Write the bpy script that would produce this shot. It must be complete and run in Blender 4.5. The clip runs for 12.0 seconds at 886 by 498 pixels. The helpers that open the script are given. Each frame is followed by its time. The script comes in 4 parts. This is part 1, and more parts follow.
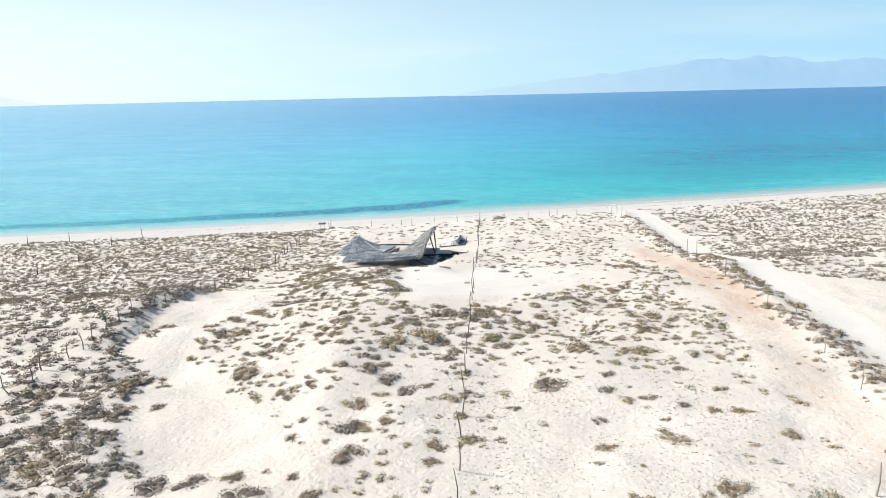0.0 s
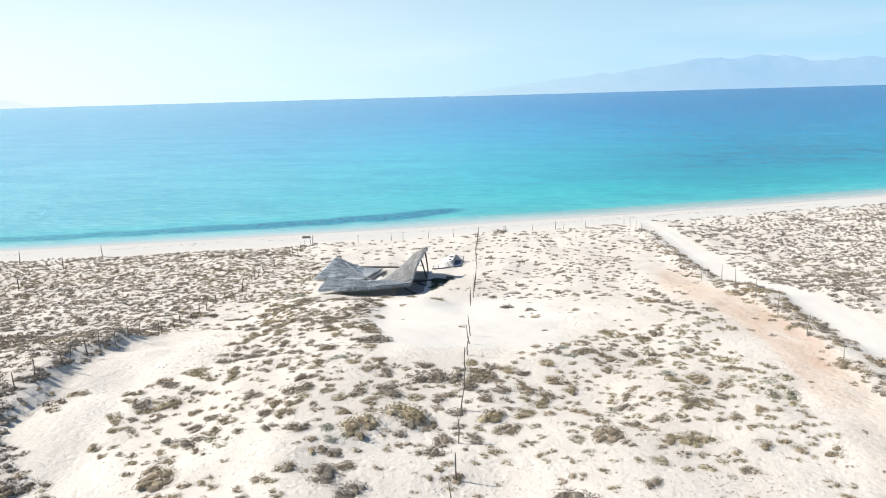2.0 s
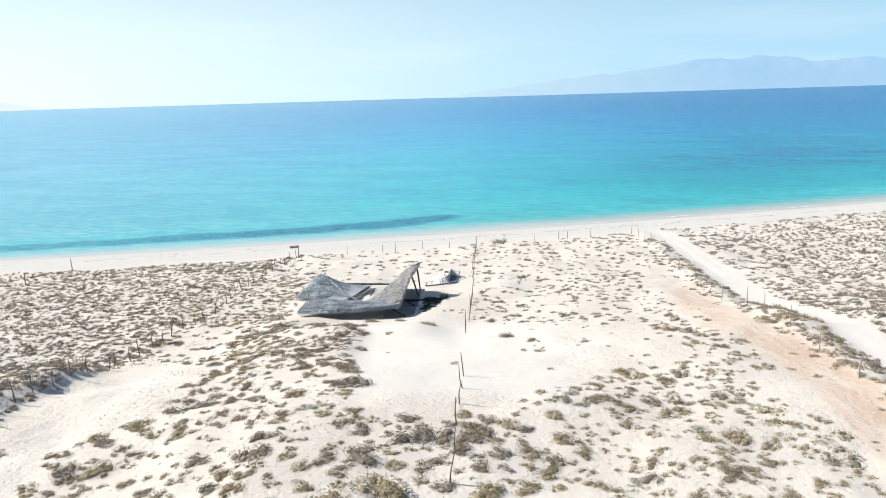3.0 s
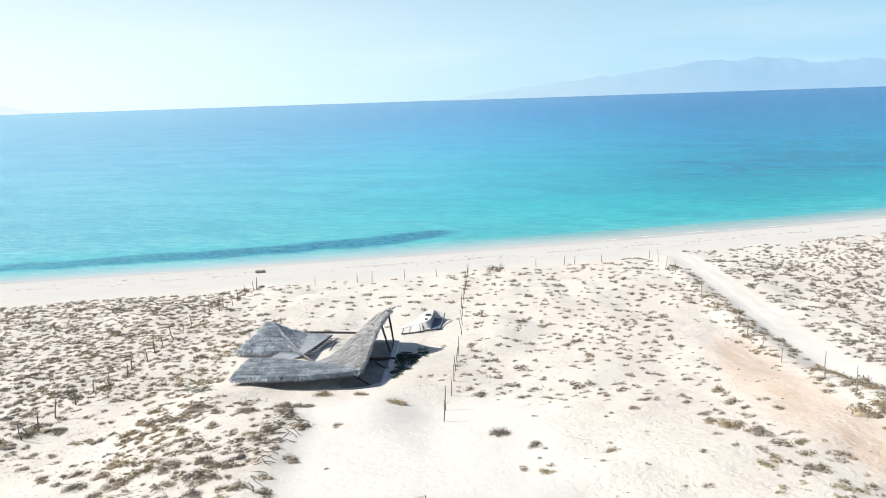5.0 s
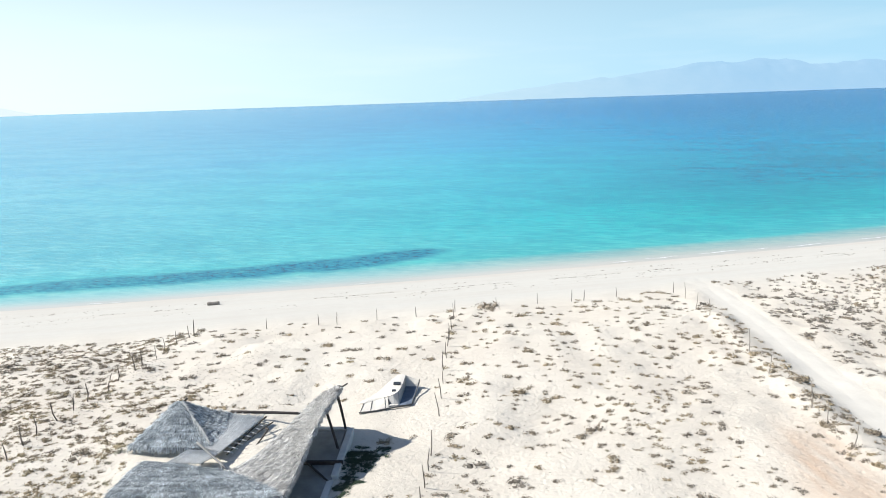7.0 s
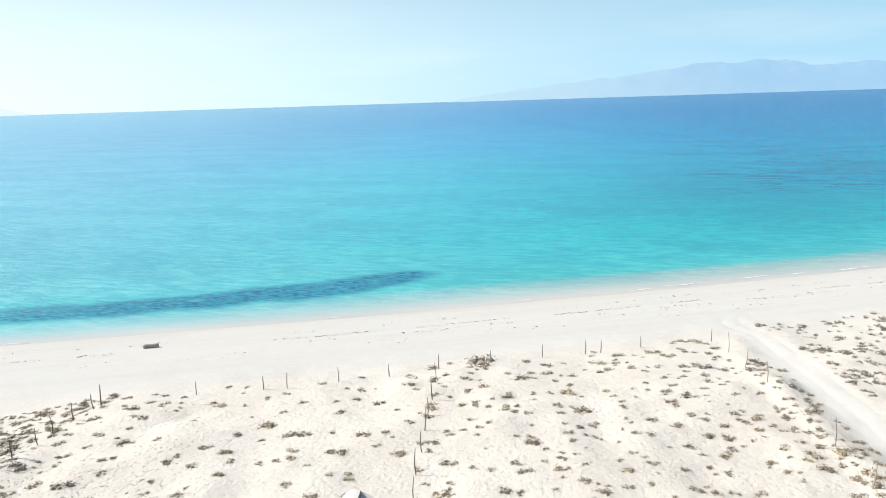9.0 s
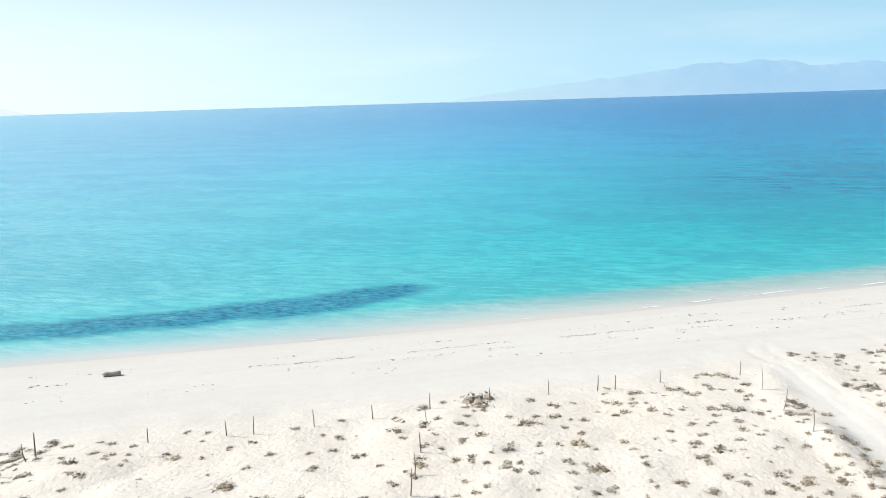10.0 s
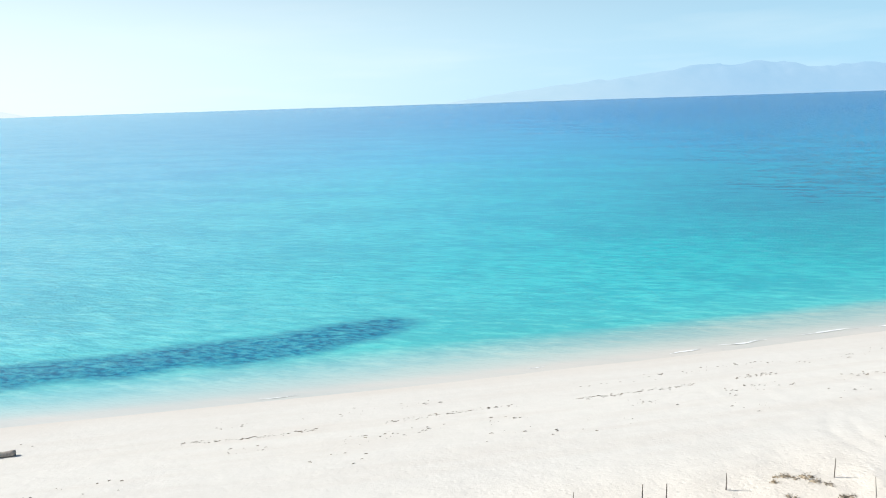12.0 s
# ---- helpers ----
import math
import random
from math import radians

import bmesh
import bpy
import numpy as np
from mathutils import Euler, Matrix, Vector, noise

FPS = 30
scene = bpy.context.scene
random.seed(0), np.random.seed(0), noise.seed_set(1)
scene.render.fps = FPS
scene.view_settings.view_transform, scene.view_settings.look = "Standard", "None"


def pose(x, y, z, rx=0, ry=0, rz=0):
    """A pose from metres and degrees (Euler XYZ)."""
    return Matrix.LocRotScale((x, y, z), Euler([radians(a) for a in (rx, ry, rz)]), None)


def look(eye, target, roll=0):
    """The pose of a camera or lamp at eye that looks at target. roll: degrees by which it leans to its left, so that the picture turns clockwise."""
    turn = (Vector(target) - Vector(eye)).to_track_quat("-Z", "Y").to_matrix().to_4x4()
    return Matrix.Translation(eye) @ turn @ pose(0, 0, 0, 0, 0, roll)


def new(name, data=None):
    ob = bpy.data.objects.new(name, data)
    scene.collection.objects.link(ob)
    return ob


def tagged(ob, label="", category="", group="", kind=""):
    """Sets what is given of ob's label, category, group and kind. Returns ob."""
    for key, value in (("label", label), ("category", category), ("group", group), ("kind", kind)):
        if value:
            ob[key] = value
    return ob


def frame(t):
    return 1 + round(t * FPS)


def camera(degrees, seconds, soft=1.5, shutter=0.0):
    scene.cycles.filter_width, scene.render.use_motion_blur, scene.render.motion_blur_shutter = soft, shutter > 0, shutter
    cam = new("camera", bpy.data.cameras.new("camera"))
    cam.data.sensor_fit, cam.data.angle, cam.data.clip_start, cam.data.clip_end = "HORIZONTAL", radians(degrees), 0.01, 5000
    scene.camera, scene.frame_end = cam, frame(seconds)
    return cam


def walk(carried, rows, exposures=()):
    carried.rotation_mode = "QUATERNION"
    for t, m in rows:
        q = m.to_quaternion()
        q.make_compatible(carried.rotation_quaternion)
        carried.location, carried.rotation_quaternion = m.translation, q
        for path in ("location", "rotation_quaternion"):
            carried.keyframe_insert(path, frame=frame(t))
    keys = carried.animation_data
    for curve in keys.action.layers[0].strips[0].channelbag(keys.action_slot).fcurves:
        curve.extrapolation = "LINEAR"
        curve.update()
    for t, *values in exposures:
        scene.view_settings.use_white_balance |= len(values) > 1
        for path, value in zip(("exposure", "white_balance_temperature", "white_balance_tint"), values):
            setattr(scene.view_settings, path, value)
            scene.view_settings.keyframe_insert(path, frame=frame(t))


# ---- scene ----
# ---- camera: a level flight towards the sea ----
cam = camera(62.0, 12.0, soft=1.0)
# seconds, x, y, z, heading to the left, pitch, roll (degrees)
ROWS = [
    (0.0, 1.513, -1.530, 23.111, -1.415, -12.034, -1.309),
    (0.5, 1.702, 0.919, 23.146, -1.419, -12.060, -1.365),
    (1.0, 1.947, 3.656, 23.156, -1.418, -12.059, -1.429),
    (1.5, 2.247, 6.638, 23.146, -1.414, -12.037, -1.497),
    (2.0, 2.601, 9.825, 23.122, -1.408, -12.000, -1.566),
    (2.5, 3.003, 13.178, 23.087, -1.401, -11.953, -1.633),
    (3.0, 3.447, 16.664, 23.046, -1.394, -11.902, -1.696),
    (3.5, 3.928, 20.249, 23.002, -1.389, -11.848, -1.752),
    (4.0, 4.437, 23.905, 22.958, -1.384, -11.796, -1.800),
    (4.5, 4.968, 27.606, 22.917, -1.382, -11.748, -1.838),
    (5.0, 5.510, 31.332, 22.880, -1.383, -11.704, -1.866),
    (5.5, 6.057, 35.063, 22.849, -1.387, -11.667, -1.884),
    (6.0, 6.599, 38.787, 22.825, -1.395, -11.637, -1.891),
    (6.5, 7.130, 42.493, 22.808, -1.406, -11.614, -1.888),
    (7.0, 7.643, 46.173, 22.799, -1.421, -11.597, -1.877),
    (7.5, 8.132, 49.823, 22.796, -1.440, -11.586, -1.858),
    (8.0, 8.592, 53.443, 22.798, -1.462, -11.580, -1.833),
    (8.5, 9.020, 57.034, 22.805, -1.487, -11.576, -1.805),
    (9.0, 9.417, 60.601, 22.814, -1.516, -11.573, -1.777),
    (9.5, 9.781, 64.147, 22.822, -1.546, -11.568, -1.752),
    (10.0, 10.118, 67.680, 22.827, -1.578, -11.560, -1.733),
    (10.5, 10.433, 71.206, 22.824, -1.611, -11.546, -1.724),
    (11.0, 10.734, 74.732, 22.811, -1.643, -11.522, -1.731),
    (11.5, 11.034, 78.263, 22.781, -1.675, -11.487, -1.757),
    (12.0, 11.349, 81.802, 22.731, -1.705, -11.436, -1.809),
]


def flight(x, y, z, heading, pitch, roll):
    h, p = radians(heading), radians(pitch)
    way = Vector((-math.sin(h) * math.cos(p), math.cos(h) * math.cos(p), math.sin(p)))
    return look((x, y, z), Vector((x, y, z)) + way, roll)


walk(cam, [(r[0], flight(*r[1:])) for r in ROWS], exposures=[(0.0, 0.45, 6500, 10.5), (6.0, 0.45, 6500, 10), (7.0, 0.45, 6500, 8.5), (12.0, 0.45, 6500, 8.5)])

# ---- daylight ----
SUN_ELEVATION, SUN_AZIMUTH = 39.5, -79.0  # degrees; azimuth clockwise from +y
world = bpy.data.worlds.new("sky")
scene.world = world
world.use_nodes = True
wn = world.node_tree.nodes
sky = wn.new("ShaderNodeTexSky")
sky.sky_type = "NISHITA"
sky.sun_disc = False
sky.sun_elevation = radians(SUN_ELEVATION)
sky.sun_rotation = radians(SUN_AZIMUTH)
sky.air_density, sky.dust_density, sky.ozone_density = 1.0, 0.6, 1.5
wn["Background"].inputs["Strength"].default_value = 0.08
wl = world.node_tree.links
way = wn.new("ShaderNodeSeparateXYZ")
wl.new(wn.new("ShaderNodeTexCoord").outputs["Generated"], way.inputs[0])
low = wn.new("ShaderNodeMapRange")  # sea haze: full at the horizon, gone higher up
low.interpolation_type = "SMOOTHSTEP"
low.inputs["From Min"].default_value, low.inputs["From Max"].default_value = -0.02, 0.34
low.inputs["To Min"].default_value, low.inputs["To Max"].default_value = 0.95, 0.0
wl.new(way.outputs["Z"], low.inputs["Value"])
side = wn.new("ShaderNodeMapRange")  # brighter below the sun
side.interpolation_type = "SMOOTHSTEP"
side.inputs["From Min"].default_value, side.inputs["From Max"].default_value = -0.75, 0.6
wl.new(way.outputs["X"], side.inputs["Value"])
haze = wn.new("ShaderNodeMix")
haze.data_type = "RGBA"
haze.inputs[6].default_value, haze.inputs[7].default_value = (9.2, 10.9, 11.5, 1), (4.1, 7.2, 9.6, 1)
wl.new(side.outputs["Result"], haze.inputs[0])
veil = wn.new("ShaderNodeMix")
veil.data_type = "RGBA"
wl.new(low.outputs["Result"], veil.inputs[0])
wl.new(sky.outputs["Color"], veil.inputs[6])
thin = wn.new("ShaderNodeTexNoise")  # faint wisps of high cloud
stretch = wn.new("ShaderNodeMapping")
stretch.inputs["Scale"].default_value = (2.2, 2.2, 16.0)
wl.new(way.inputs[0].links[0].from_socket, stretch.inputs["Vector"])
wl.new(stretch.outputs["Vector"], thin.inputs["Vector"])
thin.inputs["Scale"].default_value, thin.inputs["Detail"].default_value = 1.6, 6.0
wisp = wn.new("ShaderNodeMapRange")
wisp.inputs["From Min"].default_value, wisp.inputs["From Max"].default_value = 0.5, 0.78
wisp.inputs["To Max"].default_value = 0.25
wl.new(thin.outputs["Fac"], wisp.inputs["Value"])
cloud = wn.new("ShaderNodeMix")
cloud.data_type = "RGBA"
cloud.inputs[7].default_value = (9.6, 10.6, 10.9, 1)
wl.new(wisp.outputs["Result"], cloud.inputs[0])
wl.new(haze.outputs[2], cloud.inputs[6])
wl.new(cloud.outputs[2], veil.inputs[7])
wl.new(veil.outputs[2], wn["Background"].inputs["Color"])

sun = new("sun", bpy.data.lights.new("sun", "SUN"))
sun.data.energy, sun.data.angle, sun.data.color = 4.6, radians(0.53), (1.0, 0.955, 0.885)
a, e = radians(SUN_AZIMUTH), radians(SUN_ELEVATION)
sun.matrix_world = look(Vector((math.sin(a) * math.cos(e), math.cos(a) * math.cos(e), math.sin(e))) * 100, (0, 0, 0))


# ---- materials ----
class Mat:
    """A short way to write node materials."""

    def __init__(self, name, color=(0.5, 0.5, 0.5), rough=0.8, spec=0.3, metal=0.0):
        self.m = bpy.data.materials.new(name)
        self.m.use_nodes = True
        self.nodes, self.links = self.m.node_tree.nodes, self.m.node_tree.links
        self.p = self.nodes["Principled BSDF"]
        self.p.inputs["Base Color"].default_value = (*color, 1)
        self.p.inputs["Roughness"].default_value = rough
        self.p.inputs["Specular IOR Level"].default_value = spec
        self.p.inputs["Metallic"].default_value = metal
        self.geo = None

    def add(self, kind, **sets):
        n = self.nodes.new(kind)
        for key, value in sets.items():
            n.inputs[key.replace("_", " ")].default_value = value
        return n

    def join(self, a, b):
        self.links.new(a, b)

    def place(self):
        if not self.geo:
            self.geo = self.nodes.new("ShaderNodeNewGeometry")
        return self.geo.outputs["Position"]

    def noise(self, scale, detail=4.0, rough=0.55, stretch=None, turn=0.0):
        n = self.add("ShaderNodeTexNoise", Scale=scale, Detail=detail, Roughness=rough)
        if stretch:
            mp = self.add("ShaderNodeMapping", Scale=stretch)
            mt = self.add("ShaderNodeMapping", Rotation=(0, 0, radians(turn)))
            self.join(self.place(), mt.inputs["Vector"])
            self.join(mt.outputs["Vector"], mp.inputs["Vector"])
            self.join(mp.outputs["Vector"], n.inputs["Vector"])
        else:
            self.join(self.place(), n.inputs["Vector"])
        return n.outputs["Fac"]

    def ramp(self, fac, *stops):
        n = self.nodes.new("ShaderNodeValToRGB")
        els = n.color_ramp.elements
        while len(els) < len(stops):
            els.new(0.5)
        for el, (pos, col) in zip(els, stops):
            el.position = pos
            el.color = (*col, 1) if hasattr(col, "__len__") else (col, col, col, 1)
        self.join(fac, n.inputs["Fac"])
        return n.outputs["Color"]

    def mix(self, fac, a, b, how="MIX"):
        n = self.nodes.new("ShaderNodeMix")
        n.data_type, n.blend_type = "RGBA", how
        for sock, v in ((n.inputs[0], fac), (n.inputs[6], a), (n.inputs[7], b)):
            if hasattr(v, "is_linked"):
                self.join(v, sock)
            elif hasattr(v, "__len__"):
                sock.default_value = (*v, 1)
            else:
                sock.default_value = v
        return n.outputs[2]

    def calc(self, op, a, b=0.0):
        n = self.nodes.new("ShaderNodeMath")
        n.operation = op
        for sock, v in ((n.inputs[0], a), (n.inputs[1], b)):
            if hasattr(v, "is_linked"):
                self.join(v, sock)
            else:
                sock.default_value = v
        return n.outputs[0]

    def attr(self, name):
        n = self.nodes.new("ShaderNodeAttribute")
        n.attribute_name = name
        return n.outputs["Fac"]

    def base(self, col):
        self.join(col, self.p.inputs["Base Color"])
        return self

    def bump(self, height, strength=0.3, distance=0.05, under=None):
        n = self.add("ShaderNodeBump", Strength=strength, Distance=distance)
        self.join(height, n.inputs["Height"])
        if under is not None:
            self.join(under, n.inputs["Normal"])
        self.join(n.outputs["Normal"], self.p.inputs["Normal"])
        return n.outputs["Normal"]


def sand_material():
    m = Mat("sand", rough=0.95, spec=0.1)
    big = m.noise(0.12, 5)
    mid = m.noise(1.3, 6, 0.6)
    fine = m.noise(9.0, 6, 0.7)
    col = m.ramp(big, (0.3, (0.60, 0.547, 0.478)), (0.7, (0.695, 0.65, 0.578)))
    col = m.mix(m.ramp(mid, (0.35, 0.0), (0.75, 0.45)), col, (0.735, 0.69, 0.608))
    col = m.mix(m.ramp(fine, (0.52, 0.0), (0.78, 0.3)), col, (0.50, 0.44, 0.36))
    # bare reddish earth on the old track, broken up along its length
    streak = m.noise(0.8, 5, 0.6, (1.6, 0.25, 1.0))
    red = m.calc("MULTIPLY", m.attr("earth"), m.ramp(streak, (0.3, 0.25), (0.65, 1.0)))
    col = m.mix(m.calc("MULTIPLY", red, 0.85), col, (0.56, 0.415, 0.31))
    # the flat beach is finer and paler, and damp next to the water
    col = m.mix(m.attr("beach"), col, m.mix(m.ramp(mid, (0.3, 0.0), (0.8, 0.6)), (0.57, 0.555, 0.515), (0.635, 0.615, 0.575)))
    swash = m.noise(0.5, 5, 0.6, (0.12, 1.2, 1.0), -9)
    col = m.mix(m.calc("MULTIPLY", m.attr("beach"), m.ramp(swash, (0.45, 0.0), (0.75, 0.5))), col, (0.53, 0.49, 0.44))
    col = m.mix(m.attr("wet"), col, (0.54, 0.50, 0.45))
    col = m.mix(m.attr("road"), col, m.mix(m.ramp(mid, (0.3, 0.0), (0.8, 0.7)), (0.655, 0.625, 0.57), (0.71, 0.68, 0.625)))
    m.base(col)
    pock = m.add("ShaderNodeTexVoronoi", Scale=2.6)
    m.join(m.place(), pock.inputs["Vector"])
    dents = m.ramp(pock.outputs["Distance"], (0.0, 0.0), (0.45, 1.0))
    dune = m.calc("SUBTRACT", 1.0, m.calc("MULTIPLY", m.calc("MAXIMUM", m.attr("beach"), m.attr("road")), 0.75))
    n1 = m.bump(m.calc("MULTIPLY", dents, dune), 0.28, 0.10)
    n2 = m.bump(m.calc("MULTIPLY", mid, dune), 0.5, 0.2, n1)
    m.bump(m.calc("MULTIPLY", fine, dune), 0.5, 0.06, n2)
    return m.m


def sea_material():
    m = Mat("sea_water", rough=0.22, spec=0.14)
    m.p.inputs["IOR"].default_value = 1.33
    far = m.attr("offshore")  # log10 of the metres from the waterline, over 4
    wob = m.noise(0.035, 4, 0.6, (0.5, 1.0, 1.0))
    far2 = m.calc("ADD", far, m.calc("MULTIPLY", m.calc("SUBTRACT", wob, 0.5), m.ramp(far, (0.2, 0.02), (0.4, 0.10))))
    deep = ((0.248, (0.10, 0.525, 0.51)), (0.40, (0.016, 0.525, 0.575)), (0.53, (0.006, 0.485, 0.63)),
            (0.60, (0.002, 0.38, 0.64)), (0.70, (0.001, 0.25, 0.54)), (0.95, (0.001, 0.175, 0.43)))
    stirred = m.ramp(far2, (0.00, (0.56, 0.535, 0.485)), (0.12, (0.47, 0.51, 0.465)), (0.205, (0.35, 0.50, 0.46)), (0.228, (0.24, 0.51, 0.48)), *deep)
    clear = m.ramp(far2, (0.00, (0.55, 0.545, 0.51)), (0.06, (0.47, 0.54, 0.52)), (0.14, (0.36, 0.54, 0.535)), (0.20, (0.25, 0.545, 0.55)), *deep)
    span = m.add("ShaderNodeMapRange")
    span.inputs["From Min"].default_value, span.inputs["From Max"].default_value = -15.0, 40.0
    cut = m.nodes.new("ShaderNodeSeparateXYZ")
    m.join(m.place(), cut.inputs[0])
    m.join(cut.outputs["X"], span.inputs["Value"])
    col = m.mix(span.outputs["Result"], clear, stirred)  # the swell stirs up sand along one stretch
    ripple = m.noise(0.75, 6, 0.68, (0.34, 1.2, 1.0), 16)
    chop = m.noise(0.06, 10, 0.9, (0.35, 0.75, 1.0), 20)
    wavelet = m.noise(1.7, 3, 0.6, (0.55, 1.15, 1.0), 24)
    # the sunward side is paler: glare and haze put into the water colour
    col = m.mix(m.attr("sunward_glare"), col, (0.27, 0.62, 0.72))
    col = m.mix(m.attr("teal"), col, (0.004, 0.38, 0.44))
    # a bed of seagrass near the shore, with the wavelets' shading put into its colour
    patch = m.noise(0.9, 7, 0.75, (0.6, 1.3, 1.0))
    bed = m.calc("MULTIPLY", m.attr("seagrass"), m.ramp(patch, (0.25, 0.35), (0.55, 1.0)))
    bed = m.calc("MULTIPLY", bed, m.ramp(wavelet, (0.50, 1.0), (0.66, 0.7)))
    col = m.mix(bed, col, m.mix(m.ramp(wavelet, (0.40, 0.0), (0.58, 1.0)), (0.002, 0.125, 0.24), (0.010, 0.25, 0.385)))
    streak = m.noise(0.05, 5, 0.65, (0.25, 1.6, 1.0), 10)
    broad = m.noise(0.22, 7, 0.78, (0.3, 1.7, 1.0), 21)
    # weedy streaks, plus the dimmer side away from the sun put into the colour
    weed_and_dim = m.calc("MULTIPLY", m.attr("weed_and_dim"), m.ramp(broad, (0.36, 0.55), (0.60, 1.0)))
    col = m.mix(weed_and_dim, col, (0.001, 0.15, 0.335))
    # shade and glints of the wave faces, put into the colour
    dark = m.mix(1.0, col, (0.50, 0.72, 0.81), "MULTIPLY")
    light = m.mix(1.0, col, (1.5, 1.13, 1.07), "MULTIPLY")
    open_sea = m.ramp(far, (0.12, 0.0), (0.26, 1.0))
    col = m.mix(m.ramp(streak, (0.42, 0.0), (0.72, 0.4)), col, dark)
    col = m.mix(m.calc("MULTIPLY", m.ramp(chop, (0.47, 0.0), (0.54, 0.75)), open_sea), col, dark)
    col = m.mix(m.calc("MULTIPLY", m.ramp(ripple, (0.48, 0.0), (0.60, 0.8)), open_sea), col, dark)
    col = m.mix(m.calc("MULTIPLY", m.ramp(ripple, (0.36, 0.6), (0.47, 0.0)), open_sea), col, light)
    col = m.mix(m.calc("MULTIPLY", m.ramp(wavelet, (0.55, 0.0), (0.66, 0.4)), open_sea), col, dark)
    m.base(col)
    w1 = m.noise(0.7, 6, 0.68, (0.35, 1.1, 1.0), 22)
    w2 = m.noise(2.4, 4, 0.6, (0.5, 1.0, 1.0), 22)
    calm = m.ramp(far, (0.0, 0.05), (0.24, 0.3), (0.38, 1.0), (0.70, 1.0), (0.86, 0.5))
    n1 = m.bump(m.calc("MULTIPLY", w1, calm), 1.0, 0.6)
    m.bump(m.calc("MULTIPLY", w2, calm), 1.0, 0.24, n1)
    return m.m


def shrub_material():
    m = Mat("shrub_leaves", rough=0.75, spec=0.2)
    info = m.nodes.new("ShaderNodeObjectInfo")
    t = m.calc("ADD", m.attr("tint"), m.calc("MULTIPLY", m.calc("SUBTRACT", info.outputs["Random"], 0.5), 0.35))
    col = m.ramp(t, (0.0, (0.235, 0.21, 0.18)), (0.3, (0.315, 0.27, 0.213)), (0.55, (0.36, 0.295, 0.20)),
                 (0.75, (0.39, 0.33, 0.21)), (1.0, (0.41, 0.41, 0.335)))
    m.place()
    isle = m.ramp(m.geo.outputs["Random Per Island"], (0.0, 0.48), (1.0, 1.25))
    m.base(m.mix(1.0, col, isle, "MULTIPLY"))
    return m.m


def wood_material(name, dark, light):
    m = Mat(name, rough=0.85, spec=0.2)
    g = m.noise(14.0, 5, 0.65, (1, 1, 0.12))
    b = m.noise(2.0, 3)
    col = m.mix(m.ramp(b, (0.3, 0.0), (0.7, 0.5)), m.ramp(g, (0.3, dark), (0.7, light)), tuple(0.6 * c for c in dark))
    m.base(col)
    m.bump(g, 0.5, 0.02)
    return m.m


def thatch_material(name, dark, light, low=0.3, top=1.75):
    m = Mat(name, rough=0.9, spec=0.15)
    big = m.noise(0.9, 6, 0.7)
    fine = m.noise(7.0, 5, 0.7)
    m.place()
    col = m.ramp(big, (0.36, dark), (0.64, light))
    col = m.mix(m.ramp(fine, (0.4, 0.0), (0.75, 0.5)), col, (0.17, 0.17, 0.17))
    isle = m.ramp(m.geo.outputs["Random Per Island"], (0.0, low), (0.5, 0.9), (1.0, top))
    m.base(m.mix(1.0, col, isle, "MULTIPLY"))
    m.bump(fine, 0.6, 0.04)
    return m.m


def plain_material(name, color, rough=0.7, vary=0.25, scale=2.5, relief=0.2):
    m = Mat(name, rough=rough, spec=0.25)
    n = m.noise(scale, 6, 0.65)
    f = m.noise(scale * 8, 4, 0.6)
    col = m.ramp(n, (0.3, tuple(c * (1 - vary) for c in color)), (0.7, tuple(min(1, c * (1 + vary * 0.5)) for c in color)))
    m.base(m.mix(m.ramp(f, (0.55, 0.0), (0.8, 0.35)), col, tuple(c * 0.55 for c in color)))
    m.bump(f, relief, 0.02)
    return m.m


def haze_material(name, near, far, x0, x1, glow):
    """Hills some twenty kilometres off: the haze is put into their emission, more so towards the sun."""
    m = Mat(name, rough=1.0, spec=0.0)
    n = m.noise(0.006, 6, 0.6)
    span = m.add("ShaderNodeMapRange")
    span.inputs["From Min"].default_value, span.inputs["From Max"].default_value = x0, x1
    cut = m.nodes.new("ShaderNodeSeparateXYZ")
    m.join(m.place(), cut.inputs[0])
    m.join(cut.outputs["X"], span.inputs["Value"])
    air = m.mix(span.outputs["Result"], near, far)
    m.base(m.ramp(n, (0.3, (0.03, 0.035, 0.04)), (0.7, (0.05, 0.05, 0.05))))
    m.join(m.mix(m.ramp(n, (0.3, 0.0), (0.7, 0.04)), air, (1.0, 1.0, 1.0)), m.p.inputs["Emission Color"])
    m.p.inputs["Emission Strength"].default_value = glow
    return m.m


SAND, SEA, SHRUB, THATCH = sand_material(), sea_material(), shrub_material(), thatch_material("weathered_palm_thatch", (0.25, 0.295, 0.33), (0.69, 0.75, 0.795))
SHADE_GREEN = plain_material("shade_dark_green_leaves", (0.055, 0.085, 0.055), 0.7, 0.4, 3.0, 0.0)
STICK = wood_material("grey_driftwood", (0.12, 0.105, 0.09), (0.27, 0.24, 0.21))
PALE_STICK = wood_material("pale_driftwood", (0.27, 0.24, 0.21), (0.46, 0.42, 0.37))
SIDE_THATCH = thatch_material("paler_palm_thatch", (0.52, 0.515, 0.505), (0.84, 0.835, 0.82), 0.5, 1.3)
POLE = wood_material("dark_pole_wood", (0.075, 0.065, 0.055), (0.17, 0.15, 0.125))
CANE = wood_material("bleached_cane", (0.56, 0.58, 0.59), (0.74, 0.755, 0.76))
FRAYED = plain_material("pale_frayed_fronds", (0.66, 0.67, 0.67), 0.9, 0.2, 3.0)
